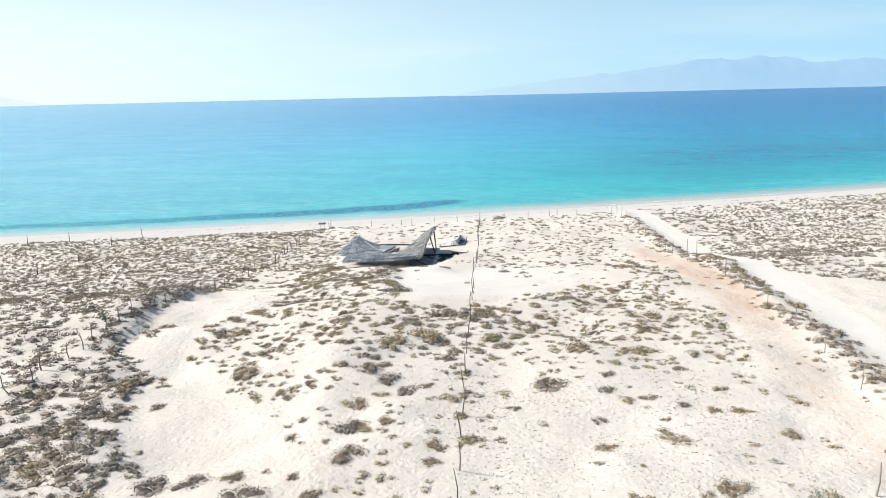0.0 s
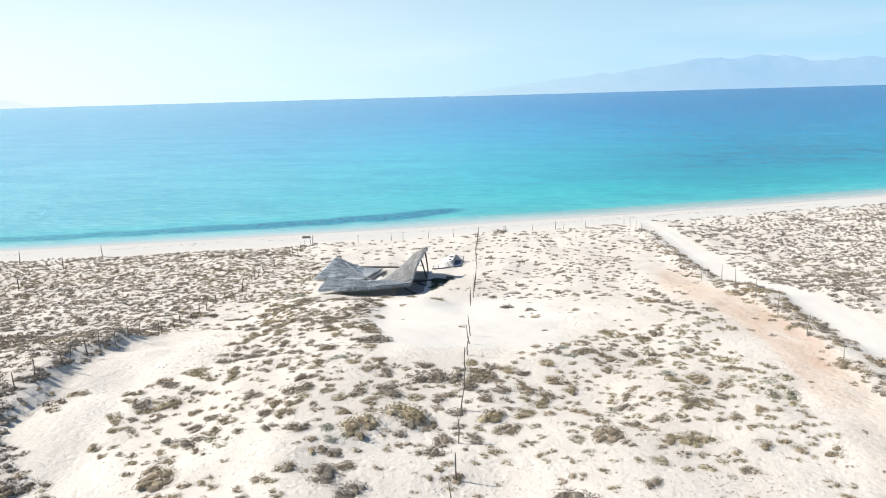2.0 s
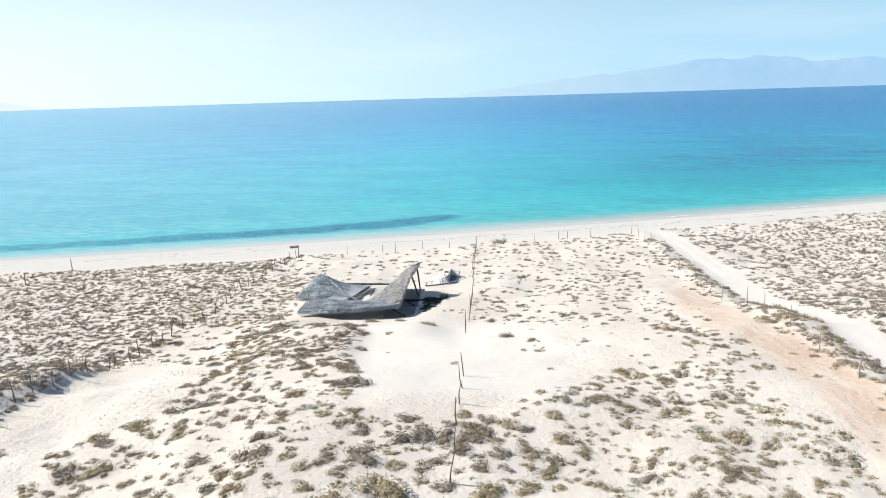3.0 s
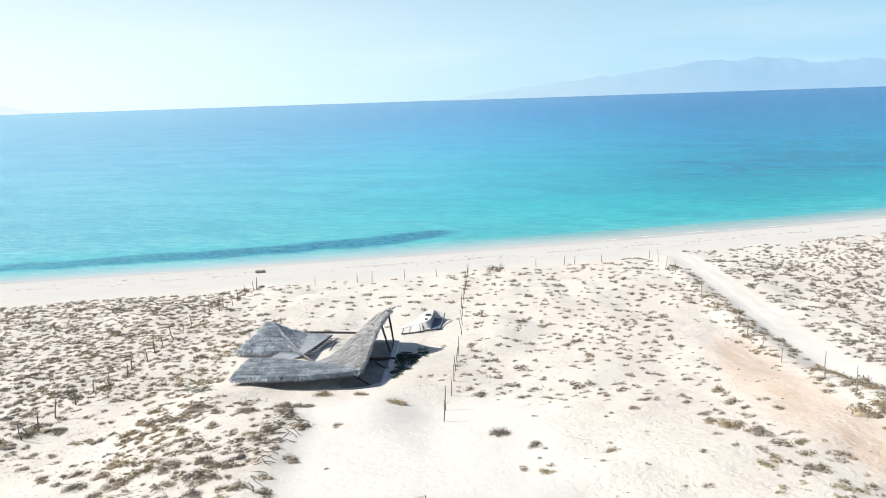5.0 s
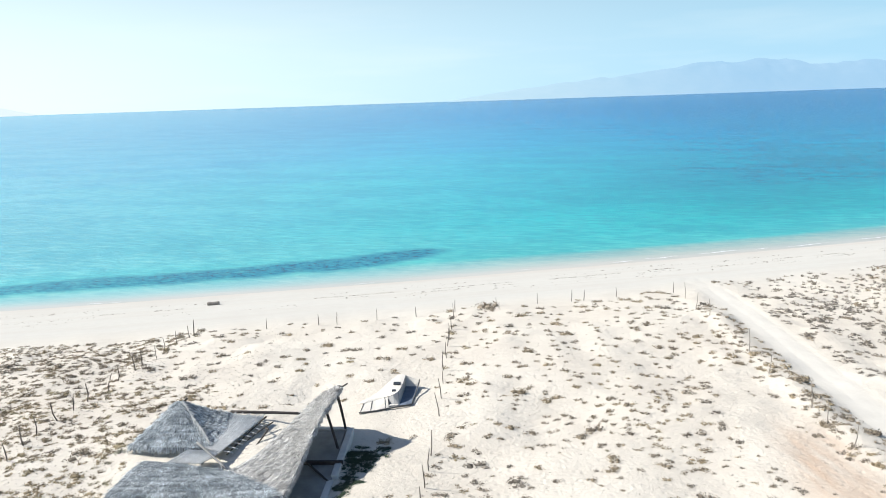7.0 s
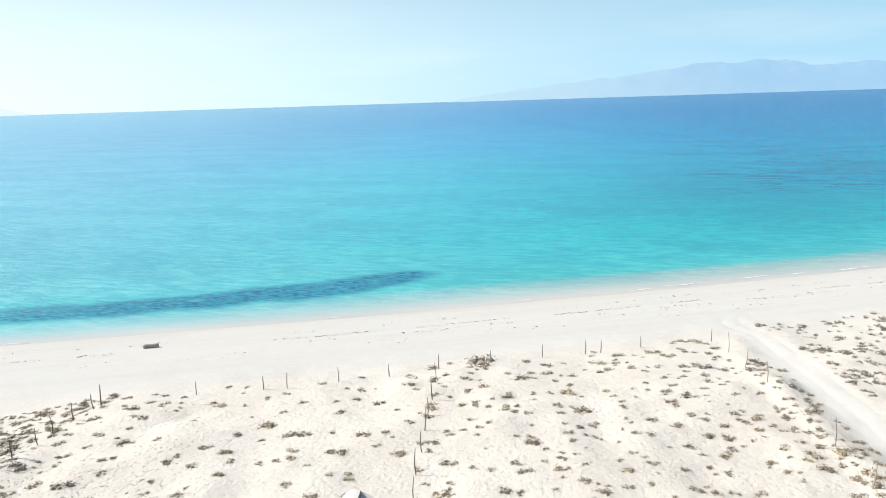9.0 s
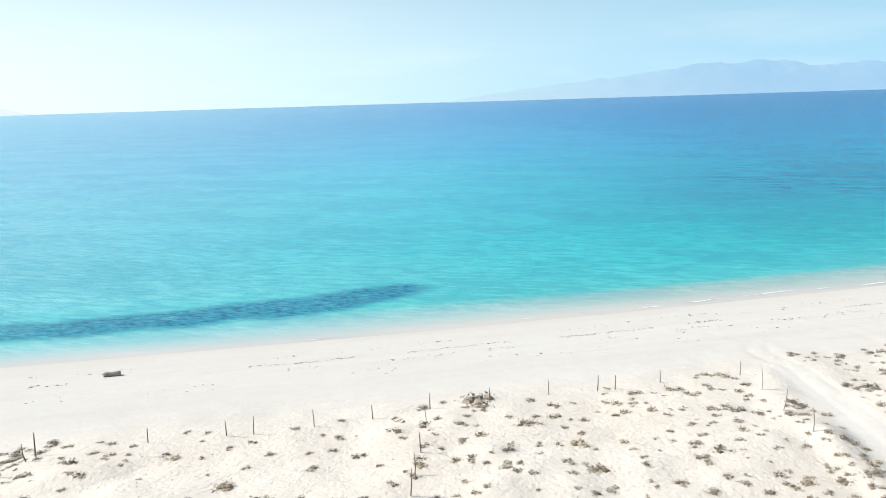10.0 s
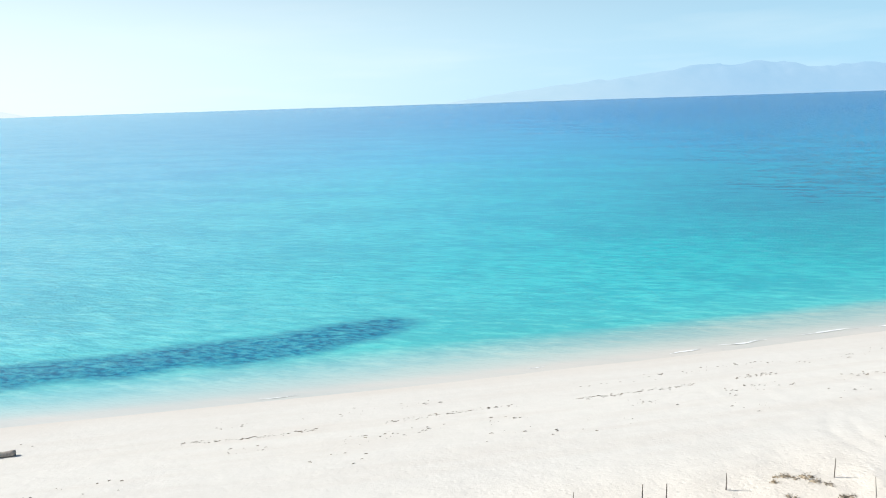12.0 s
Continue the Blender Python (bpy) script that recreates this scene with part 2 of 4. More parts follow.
# dusty concrete, with the shade under the roof put into its dark grey
FLOOR = plain_material("shade_dark_dusty_floor", (0.30, 0.30, 0.295), 0.9, 0.3, 1.2)
BEAM = wood_material("silvered_wood", (0.26, 0.26, 0.26), (0.40, 0.40, 0.39))
LITTER = wood_material("dry_litter", (0.24, 0.21, 0.18), (0.42, 0.37, 0.32))
CONCRETE = plain_material("grey_concrete", (0.66, 0.65, 0.63), 0.9, 0.2, 1.6)
DARKBEAM = wood_material("stained_beam_wood", (0.05, 0.045, 0.045), (0.10, 0.09, 0.085))
GELCOAT = plain_material("chalky_white_gelcoat", (0.72, 0.685, 0.63), 0.55, 0.06, 1.5, 0.08)
# hull wall turned from the sun: its shade is put into this grey
HULLSIDE = plain_material("shade_grey_hull", (0.42, 0.42, 0.42), 0.7, 0.25, 2.0)
# the blue shade inside the cockpit, put into the floor's colour
COCKPIT = plain_material("cockpit_shade_blue", (0.16, 0.20, 0.27), 0.7, 0.4, 2.0)
RUBRAIL = plain_material("weathered_grey_rubber", (0.12, 0.12, 0.12), 0.8, 0.2)
DARKGLASS = plain_material("dark_window", (0.05, 0.055, 0.06), 0.2, 0.1)
WRACK = plain_material("dry_seaweed", (0.23, 0.195, 0.155), 0.95, 0.3, 6.0)
FOAM = plain_material("sea_foam", (0.86, 0.88, 0.88), 0.6, 0.05, 6.0)
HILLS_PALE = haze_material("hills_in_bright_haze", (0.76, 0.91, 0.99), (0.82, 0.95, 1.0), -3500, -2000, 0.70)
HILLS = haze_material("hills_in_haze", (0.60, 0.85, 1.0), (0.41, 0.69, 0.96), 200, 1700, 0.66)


# ---- the lie of the land ----
def vnoise(x, y, size, seed=0):
    """Smooth value noise between 0 and 1 over arrays."""
    x, y = np.asarray(x, float) / size, np.asarray(y, float) / size
    xi, yi = np.floor(x).astype(int), np.floor(y).astype(int)
    fx, fy = x - xi, y - yi
    fx, fy = fx * fx * (3 - 2 * fx), fy * fy * (3 - 2 * fy)

    def h(i, j):
        n = (i * 374761393 + j * 668265263 + seed * 974634777) & 0xFFFFFFFF
        n = ((n ^ (n >> 13)) * 1274126177) & 0xFFFFFFFF
        return ((n ^ (n >> 16)) & 0xFFFF) / 65535.0

    top = h(xi, yi) * (1 - fx) + h(xi + 1, yi) * fx
    low = h(xi, yi + 1) * (1 - fx) + h(xi + 1, yi + 1) * fx
    return top * (1 - fy) + low * fy


def ease(a, b, v):
    q = np.clip((np.asarray(v, float) - a) / (b - a), 0, 1)
    return q * q * (3 - 2 * q)


def shore(x):
    x = np.asarray(x, float)
    c = np.clip(x, -160, 160)
    return 136.9 + 0.164 * c + 0.00045 * c * c + 0.2 * (x - c)


def fence_mid(y):
    return 10.1 + (y - 112) * 0.088


def fence_left(y):
    return -12.6 + (y - 107.5) * 0.115


def fence_right(y):
    return 31.9 + (y - 115) * 0.095


def road_edge(x, y):
    """Metres to the right of the boundary fence on that side."""
    return x - fence_right(y)


PROFILE = ((-400, -5), (-60, -4), (-20, -1.6), (0, 0), (7, 0.62), (9, 0.95), (11, 1.35), (16, 2.2), (24, 3.1), (30, 3.6), (38, 4.15),
           (50, 4.3), (58, 4.6), (66, 5.1), (74, 6.7), (80, 7.6), (95, 7.8), (130, 7.5), (300, 7.0))


def gully(x, y):
    """How far a place lies inside the bare sandy gully (0 to 1)."""
    c = np.interp(y, (18, 27, 30, 34, 38, 42, 46, 54, 60), (-6.0, -7.4, -9.2, -11.4, -13.0, -15.2, -16.0, -15.6, -15.2))
    w = np.interp(y, (18, 27, 34, 38, 42, 46, 54, 60, 66), (3.6, 3.5, 3.0, 2.3, 2.6, 2.6, 2.6, 2.4, 0.8))
    d = np.abs(x - c) + 0.8 * (vnoise(x, y, 2.2, 5) - 0.5)
    return (1 - ease(0.75, 1.15, d / w)) * (1 - ease(60, 66, y))


def bare_flat(x, y):
    """The level patch of clean sand in front of the shelter (0 to 1)."""
    wob = 1.6 * (vnoise(x, y, 3.0, 89) - 0.5)
    side = ease(-2.6, -0.6, x + wob) * (1 - ease(9.5, 13.0, x + wob))
    return side * ease(50.5, 52.5, y + 0.4 * wob) * (1 - ease(70, 76, y + wob))


def dune_edge(y):
    """The crumbling edge of the shrubby rise beside the clean sand."""
    return np.interp(y, (54, 58, 61.5, 64.7, 66.2, 69.4, 71.0), (-1.3, -1.7, -2.0, -1.6, -1.2, -2.7, -3.9))


def ground_z(x, y, rough=True):
    x, y = np.asarray(x, float), np.asarray(y, float)
    s = shore(x) - y
    z = np.interp(s, [p[0] for p in PROFILE], [p[1] for p in PROFILE])
    z = z - (0.14 * ease(1.3, 3.2, road_edge(x, y) + 0.7 * (vnoise(x, y, 5, 9) - 0.5)) + 0.3 * ease(3, 16, road_edge(x, y))) * ease(23, 32, s) * (1 - ease(75, 90, s))
    z = z + 0.7 * np.exp(-((x + 3) / 5.5) ** 2 - ((y - 44) / 12) ** 2)
    z = z - 0.3 * np.exp(-((x + 11) / 5) ** 2 - ((y - 44) / 14) ** 2)
    z = z + 0.58 * (1 - ease(-19.5, -18.0, x + 0.3 * np.sin(y * 0.5))) * ease(-46, -24, x) * ease(41, 46, y) * (1 - ease(58, 66, y))
    z = z + 0.8 * np.exp(-((y - 69.5) / 4.5) ** 2) * (1 - ease(2.0, 6.0, x)) * ease(-12, -8, x)
    z = z + 0.24 * (1 - ease(-0.4, 1.2, x - dune_edge(y) + 0.5 * (vnoise(x, y, 1.2, 7) - 0.5))) * ease(-10, -5, x) * ease(54, 59, y) * (1 - ease(68, 72, y))
    z = z + 0.5 * np.exp(-((x + 8) / 3.5) ** 2 - ((y - 75) / 3.5) ** 2)
    z = z + 0.45 * np.exp(-((y - 51) / 3.5) ** 2 - ((x - 4) / 9) ** 2)
    z = z + 0.22 * np.exp(-((road_edge(x, y) - 0.8) / 1.0) ** 2) * ease(26, 40, s) - 0.08 * np.exp(-((road_edge(x, y) - 4.6) / 2.2) ** 4) * ease(26, 40, s)
    for gap in (-0.75, 0.75):  # wheel tracks curving off the sand road on to the beach
        bend = fence_right(np.minimum(y, 118)) + 4.4 + gap + 0.09 * np.maximum(y - 117, 0) ** 2 - 0.55 * np.maximum(y - 117, 0)
        z = z - 0.035 * np.exp(-((x - bend) / 0.2) ** 2) * ease(60, 100, y) * (1 - ease(126, 129, y))
    if rough:
        inland = ease(18, 34, s) * (1 - 0.8 * np.exp(-((road_edge(x, y) - 4.8) / 2.3) ** 4)) * (1 - 0.75 * bare_flat(x, y))
        z = z + inland * (0.40 * (vnoise(x, y, 5.0, 1) - 0.5) + 0.34 * (vnoise(x, y, 1.9, 2) - 0.5) * (0.3 + vnoise(x, y, 9, 3)))
        z = z + 0.05 * (vnoise(x, y, 0.9, 4) - 0.5) * ease(2, 12, s)
        z = z - 0.16 * inland * gully(x, y)
    return z


def high(x, y):
    return float(ground_z(x, y))


# ---- building helpers ----
def finish(name, bm, material, parent=None, label="", smooth=False):
    me = bpy.data.meshes.new(name)
    bm.to_mesh(me)
    bm.free()
    me.materials.append(material)
    if smooth:
        me.polygons.foreach_set("use_smooth", [True] * len(me.polygons))
    ob = new(name, me)
    if parent is not None:
        ob.parent = parent
        ob.matrix_parent_inverse = parent.matrix_basis.inverted()
    if label:
        ob["label"] = label
    return ob


part = finish


def thing(name, at, label, category, group="", kind=""):
    ob = new(name)
    ob.location = at
    return tagged(ob, label, category, group, kind)


def tube(bm, pts, radii, sides=7):
    """A round, tapering stick along pts."""
    pts = [Vector(p) for p in pts]
    rings = []
    for i, p in enumerate(pts):
        d = (pts[min(i + 1, len(pts) - 1)] - pts[max(i - 1, 0)]).normalized()
        side = d.cross(Vector((0.31, 0.17, 0.93))).normalized()
        up = side.cross(d)
        r = radii[i] if hasattr(radii, "__len__") else radii
        rings.append([bm.verts.new(p + r * (math.cos(a) * side + math.sin(a) * up)) for a in (k * math.tau / sides for k in range(sides))])
    for r0, r1 in zip(rings, rings[1:]):
        for k in range(sides):
            bm.faces.new((r0[k], r0[(k + 1) % sides], r1[(k + 1) % sides], r1[k]))
    bm.faces.new(rings[0][::-1])
    bm.faces.new(rings[-1])
    return bm


def bar(bm, a, b, wide, tall):
    """A squared beam from a to b (its middle line)."""
    a, b = Vector(a), Vector(b)
    d = (b - a).normalized()
    side = d.cross(Vector((0, 0, 1))).normalized() * wide / 2
    up = side.cross(d).normalized() * tall / 2
    v = [bm.verts.new(p + sx * side + sz * up) for p in (a, b) for sx, sz in ((-1, -1), (1, -1), (1, 1), (-1, 1))]
    for f in ((0, 1, 2, 3), (7, 6, 5, 4), (0, 4, 5, 1), (1, 5, 6, 2), (2, 6, 7, 3), (3, 7, 4, 0)):
        bm.faces.new([v[i] for i in f])
    bmesh.ops.bevel(bm, geom=[ed for ed in bm.edges if any(q in v for q in ed.verts)], offset=min(wide, tall) * 0.08, segments=1, affect="EDGES")
    return bm


def sheet(name, verts, faces, material, attrs=(), smooth=True):
    me = bpy.data.meshes.new(name)
    verts = np.asarray(verts, np.float32)
    faces = np.asarray(faces, np.int32)
    me.vertices.add(len(verts))
    me.vertices.foreach_set("co", verts.ravel())
    n = faces.shape[1]
    me.loops.add(faces.size)
    me.loops.foreach_set("vertex_index", faces.ravel())
    me.polygons.add(len(faces))
    me.polygons.foreach_set("loop_start", np.arange(len(faces), dtype=np.int32) * n)
    me.polygons.foreach_set("use_smooth", np.full(len(faces), smooth))
    me.update(calc_edges=True)
    for key, values in attrs:
        at = me.attributes.new(key, "FLOAT", "POINT")
        at.data.foreach_set("value", np.asarray(values, np.float32).ravel())
    me.materials.append(material)
    me.validate()
    return me


def grid(xs, ys):
    X, Y = np.meshgrid(xs, ys)
    nx, ny = len(xs), len(ys)
    i = (np.arange(ny - 1)[:, None] * nx + np.arange(nx - 1)[None, :]).ravel()
    return X.ravel(), Y.ravel(), np.stack([i, i + 1, i + 1 + nx, i + nx], 1)


def steps(*spans):
    out = []
    for a, b, d in spans:
        out += list(np.arange(a, b, d))
    return np.array(out + [spans[-1][1]])


# ---- ground and sea ----
xs = steps((-3600, -400, 400), (-400, -120, 20), (-120, -76, 2), (-76, 28, 0.5), (28, 48, 0.25), (48, 100, 0.5), (100, 130, 2), (130, 400, 20), (400, 3600, 400))
ys = steps((-900, -100, 100), (-100, 0, 10), (0, 14, 2), (14, 140, 0.5), (140, 170, 2), (170, 400, 23), (400, 4200, 380))
X, Y, F = grid(xs, ys)
S = shore(X) - Y
edge_in = X - fence_right(Y)
earth = np.exp(-((edge_in - np.interp(Y, (30, 44, 52, 58, 64, 75, 84), (-2.9, -1.9, -1.2, -1.8, -2.9, -2.2, -1.2))) / np.interp(Y, (34, 50, 62, 80, 90), (1.7, 1.6, 2.1, 1.9, 1.2))) ** 4) * ease(38, 52, S) * (1 - ease(80, 88, Y)) * (0.45 + 0.55 * ease(40, 48, Y)) * (0.45 + 0.55 * ease(0.2, 0.55, vnoise(X, Y, 6, 21)) + 0.5 * np.exp(-((Y - 53) / 5) ** 2))
beach = (1 - ease(20, 30, S))
wet = (1 - ease(-0.5, 3.0, S + 1.6 * (vnoise(X, Y, 6, 22) - 0.5))) * 0.55
road = np.exp(-((edge_in - 3.8) / 1.55) ** 4) * ease(20, 30, S)
road = np.maximum(road, 0.85 * bare_flat(X, Y))
ground = new("ground", sheet("ground", np.stack([X, Y, ground_z(X, Y)], 1), F, SAND, (("earth", earth), ("beach", np.clip(beach, 0, 1)), ("wet", wet), ("road", road))))
tagged(ground, "pale sandy dune ground sloping to a white beach", "ground", kind="structure")

xs = steps((-3600, -400, 320), (-400, -100, 12), (-100, 110, 1.0), (110, 400, 12), (400, 3600, 320))
ys = steps((60, 116, 4), (116, 190, 1.0), (190, 400, 5), (400, 1000, 50), (1000, 4200, 400))
X, Y, F = grid(xs, ys)
off = Y - shore(X)
logd = np.log10(np.maximum(off * np.interp(X, (-60, 0, 40, 80), (1.15, 0.95, 1.0, 0.96)), 1.0)) / 4
mid_line = np.interp(X, (-60, -36, -25, -13, 0, 8, 11), (10.8, 11.5, 11.7, 12.2, 14.2, 16.6, 16.8))
wide = np.interp(X, (-80, -50, -20, 0, 6, 11.5), (2.4, 2.9, 3.9, 4.3, 4.2, 1.6))
grass = (1 - ease(0.55, 1.25, np.abs(off - mid_line + 1.6 * (vnoise(X, Y, 5, 31) - 0.5)) / wide)) * (1 - ease(8, 12.5, X)) * np.interp(X, (-60, -15), (0.75, 1.0))
weed_and_dim = ease(12, 90, off) * ease(0.0, 0.5, X / np.maximum(Y - 10, 50)) * 0.74
teal = 0.55 * ease(6, 26, off) * (1 - ease(60, 170, off)) * ease(0.15, 0.6, X / np.maximum(Y - 40, 50))
sunward_glare = 0.72 * (1 - ease(-0.7, 0.4, X / np.maximum(Y - 10, 50))) * ease(5, 26, off)
Z = 0.03 * np.sin(off * 1.1 + 2 * vnoise(X, Y, 12, 32)) * np.exp(-np.abs(off) / 14)
sea = new("sea", sheet("sea", np.stack([X, Y, Z], 1), F, SEA, (("offshore", logd), ("seagrass", grass), ("weed_and_dim", weed_and_dim), ("sunward_glare", sunward_glare), ("teal", teal))))
tagged(sea, "calm turquoise sea deepening to blue offshore", "sea", kind="structure")


def hills(name, x0, x1, y0, knots, material, label, seed):
    """A far range: a ridge with spurs, given by a few heights along it."""
    xs, rows = np.linspace(x0, x1, 160), np.linspace(0, 1, 14)
    X, V, F = grid(xs, rows)
    top = np.interp(X, [k[0] for k in knots], [k[1] for k in knots])
    rough = 0.9 + 0.14 * vnoise(X, V * 400, 120, seed) + 0.14 * (vnoise(X, V * 300, 40, seed + 1) - 0.5)
    Z = top * np.sin(np.clip(V, 0, 1) * math.pi / 2) ** 1.3 * rough - 1.0
    ob = new(name, sheet(name, np.stack([X, y0 + 260 * V, Z], 1), F, material))
    return tagged(ob, label, "mountains", kind="structure")


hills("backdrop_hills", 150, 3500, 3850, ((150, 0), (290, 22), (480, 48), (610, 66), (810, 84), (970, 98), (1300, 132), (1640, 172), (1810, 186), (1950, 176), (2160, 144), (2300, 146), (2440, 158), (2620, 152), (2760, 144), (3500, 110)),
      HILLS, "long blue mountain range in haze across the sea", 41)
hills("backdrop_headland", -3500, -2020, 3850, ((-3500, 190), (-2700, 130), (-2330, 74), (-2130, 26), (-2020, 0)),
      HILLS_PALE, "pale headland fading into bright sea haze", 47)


# ---- the fallen palm-thatch shelter ----
def along(line, t):
    """The point at t (0 to 1) of a polyline."""
    k = min(int(t * (len(line) - 1)), len(line) - 2)
    return Vector(line[k]).lerp(Vector(line[k + 1]), t * (len(line) - 1) - k)


def thatch(name, parent, low, top, crown, tufts, label, seed, hang=0.22, material=None, courses=9, step=0.03):
    """A sagging thatched roof section between its eave (low) and its upper edge (top), with loose frond strips on it."""
    rnd = random.Random(seed)
    low, top = [Vector(p) for p in low], [Vector(p) for p in top]
    nu, nv = 30, courses * 5

    def at(u, v):
        p = along(low, u).lerp(along(top, u), v)
        p.z += crown * math.sin(math.pi * min(max(v, 0), 1)) * (0.6 + 0.4 * math.sin(math.pi * u))
        p.z += 0.05 * noise.noise(p * 0.9) + 0.03 * noise.noise(p * 2.6)
        p.z += step * (0.5 - (v * courses + 0.35 * noise.noise(p * 1.3)) % 1.0)  # each course laps over the one below
        return p

    bm = bmesh.new()
    upper = [[bm.verts.new(at(i / nu, j / nv)) for i in range(nu + 1)] for j in range(nv + 1)]
    lower = [[bm.verts.new(at(i / nu, j / nv) - Vector((0, 0, 0.16))) for i in range(nu + 1)] for j in range(nv + 1)]
    for j in range(nv):
        for i in range(nu):
            bm.faces.new((upper[j][i], upper[j][i + 1], upper[j + 1][i + 1], upper[j + 1][i]))
            bm.faces.new((lower[j][i], lower[j + 1][i], lower[j + 1][i + 1], lower[j][i + 1]))
    for i in range(nu):
        bm.faces.new((upper[0][i + 1], upper[0][i], lower[0][i], lower[0][i + 1]))
        bm.faces.new((upper[nv][i], upper[nv][i + 1], lower[nv][i + 1], lower[nv][i]))
    for j in range(nv):
        bm.faces.new((upper[j][0], upper[j + 1][0], lower[j + 1][0], lower[j][0]))
        bm.faces.new((upper[j + 1][nu], upper[j][nu], lower[j][nu], lower[j + 1][nu]))

    def strip(p, way, side, long, wide, drop):
        tip = p + way * long + Vector((0, 0, -drop))
        mid = p.lerp(tip, 0.55) + Vector((0, 0, 0.035))
        a, b = bm.verts.new(p - side * wide), bm.verts.new(p + side * wide)
        c, d = bm.verts.new(mid + side * wide), bm.verts.new(mid - side * wide)
        bm.faces.new((a, b, c, d))
        bm.faces.new((d, c, bm.verts.new(tip)))

    for k in range(tufts // 4):  # fronds laid in courses, each a fan of narrow leaflets
        u, v = rnd.random(), (rnd.randrange(courses) + 0.5 + rnd.gauss(0, 0.26)) / courses
        v = min(max(v, 0.02), 1.0)
        p, q = at(u, v), at(u, max(v - 0.08, -0.02))
        way = (q - p).normalized() if (q - p).length > 1e-5 else Vector((0, -1, 0))
        way = (way + Vector((rnd.uniform(-0.3, 0.3), rnd.uniform(-0.3, 0.3), rnd.uniform(0.0, 0.2)))).normalized()
        side = way.cross(Vector((0, 0, 1))).normalized()
        long, lift = rnd.uniform(0.16, 0.38), rnd.uniform(0.0, 0.04)
        for i in range(7):
            w = (way + side * (0.22 * (i - 2.5) / 2.5 + rnd.uniform(-0.1, 0.1)) + Vector((0, 0, rnd.uniform(-0.02, 0.10)))).normalized()
            strip(p + side * 0.03 * (i - 2.5) + Vector((0, 0, lift)), w, side, long * rnd.uniform(0.6, 1.1), rnd.uniform(0.005, 0.011), rnd.uniform(0.0, 0.05))
    eave_tufts = int(sum((b - a).length for a, b in zip(low, low[1:])) / 0.24)
    for k in range(int(tufts * 0.28)):  # the hanging fringe of the eave and the ragged side edges
        u = min(max((rnd.randrange(eave_tufts) + 0.5 + rnd.gauss(0, 0.24)) / eave_tufts, 0.0), 1.0)
        where = rnd.random()
        if where < 0.7:
            p, q = at(u, 0.02), at(u, 0.12)
        elif where < 0.85:
            p, q = at(0.003, u), at(0.05, u)
        else:
            p, q = at(0.997, u), at(0.95, u)
        way = (p - q).normalized() if (p - q).length > 1e-5 else Vector((0, -1, 0))
        way = (way + Vector((rnd.uniform(-0.3, 0.3), rnd.uniform(-0.3, 0.3), rnd.uniform(-0.5, 0.0)))).normalized()
        side = way.cross(Vector((0.1, 0.2, 1))).normalized()
        strip(p - Vector((0, 0, rnd.uniform(0.0, 0.12))), way, side, rnd.uniform(0.1, hang + 0.12), rnd.uniform(0.009, 0.022), rnd.uniform(0.04, hang))
    return part(name, bm, material or THATCH, parent, label)


def pole(name, parent, a, b, r=0.06, material=None, bend=0.03, label=""):
    a, b = Vector(a), Vector(b)
    n = 6
    sway = Vector((math.sin(a.x * 7 + b.y), math.cos(a.y * 5 + b.x), 0.4)) * bend
    pts = [a.lerp(b, i / n) + sway * math.sin(math.pi * i / n) for i in range(n + 1)]
    return part(name, tube(bmesh.new(), pts, [r * (1.08 - 0.2 * i / n) for i in range(n + 1)], 8), material or POLE, parent, label, True)


shelter = thing("palm_shelter", (-2.4, 80.5, high(-2.4, 80.5)), "collapsed palm-thatch beach shelter of grey fronds on leaning poles", "shelter")
EAVE_R, VALLEY, PEAK = (1.05, 75.8, 6.0), (-2.5, 79.75, 5.12), (2.68, 84.35, 7.5)
thatch("front_roof", shelter,
       ((-7.5, 76.95, 5.38), (-4.9, 76.25, 5.6), (-2.7, 75.9, 5.74), (-0.6, 75.75, 5.88), EAVE_R),
       ((-7.0, 81.1, 5.28), (-5.5, 80.75, 5.28), (-4.1, 80.3, 5.25), (-3.2, 80.0, 5.18), VALLEY), 0.22, 9500, "sunken grey thatch roof slope", 3, 0.2)
thatch("side_roof", shelter,
       (EAVE_R, (1.4, 77.6, 6.3), (1.68, 79.8, 6.7), (2.1, 82.2, 7.1), (2.74, 84.2, 7.48)),
       (VALLEY, (-1.25, 81.45, 5.3), (-0.4, 83.7, 5.46), (0.2, 85.0, 5.62), (0.95, 85.9, 6.1), (1.7, 85.75, 6.7), (2.6, 84.55, 7.5)), -0.08, 8500, "paler thatch roof slope swept up to a peak", 4, 0.25, SIDE_THATCH)
thatch("rear_roof", shelter,
       ((-8.75, 83.5, 4.9), (-7.3, 83.05, 5.03), (-6.0, 82.9, 5.08), (-5.0, 82.7, 5.08), (-4.05, 82.75, 5.08)),
       ((-6.85, 86.0, 6.30), (-6.75, 86.0, 6.33), (-6.65, 86.0, 6.34), (-6.58, 86.0, 6.34), (-6.5, 85.95, 6.33)), 0.02, 6500, "tented grey thatch slope resting on the sand", 5, 0.2, None, 6, 0.09)
thatch("rear_roof", shelter,
       ((-4.05, 82.75, 5.08), (-3.85, 84.0, 5.0), (-3.8, 85.2, 4.95), (-3.9, 86.4, 4.9), (-4.1, 87.4, 4.88)),
       ((-6.5, 85.95, 6.33), (-6.5, 86.0, 6.33), (-6.52, 86.05, 6.33), (-6.54, 86.1, 6.32), (-6.56, 86.15, 6.30)), -0.14, 4500, "tented grey thatch slope resting on the sand", 6, 0.15)
bm = bmesh.new()
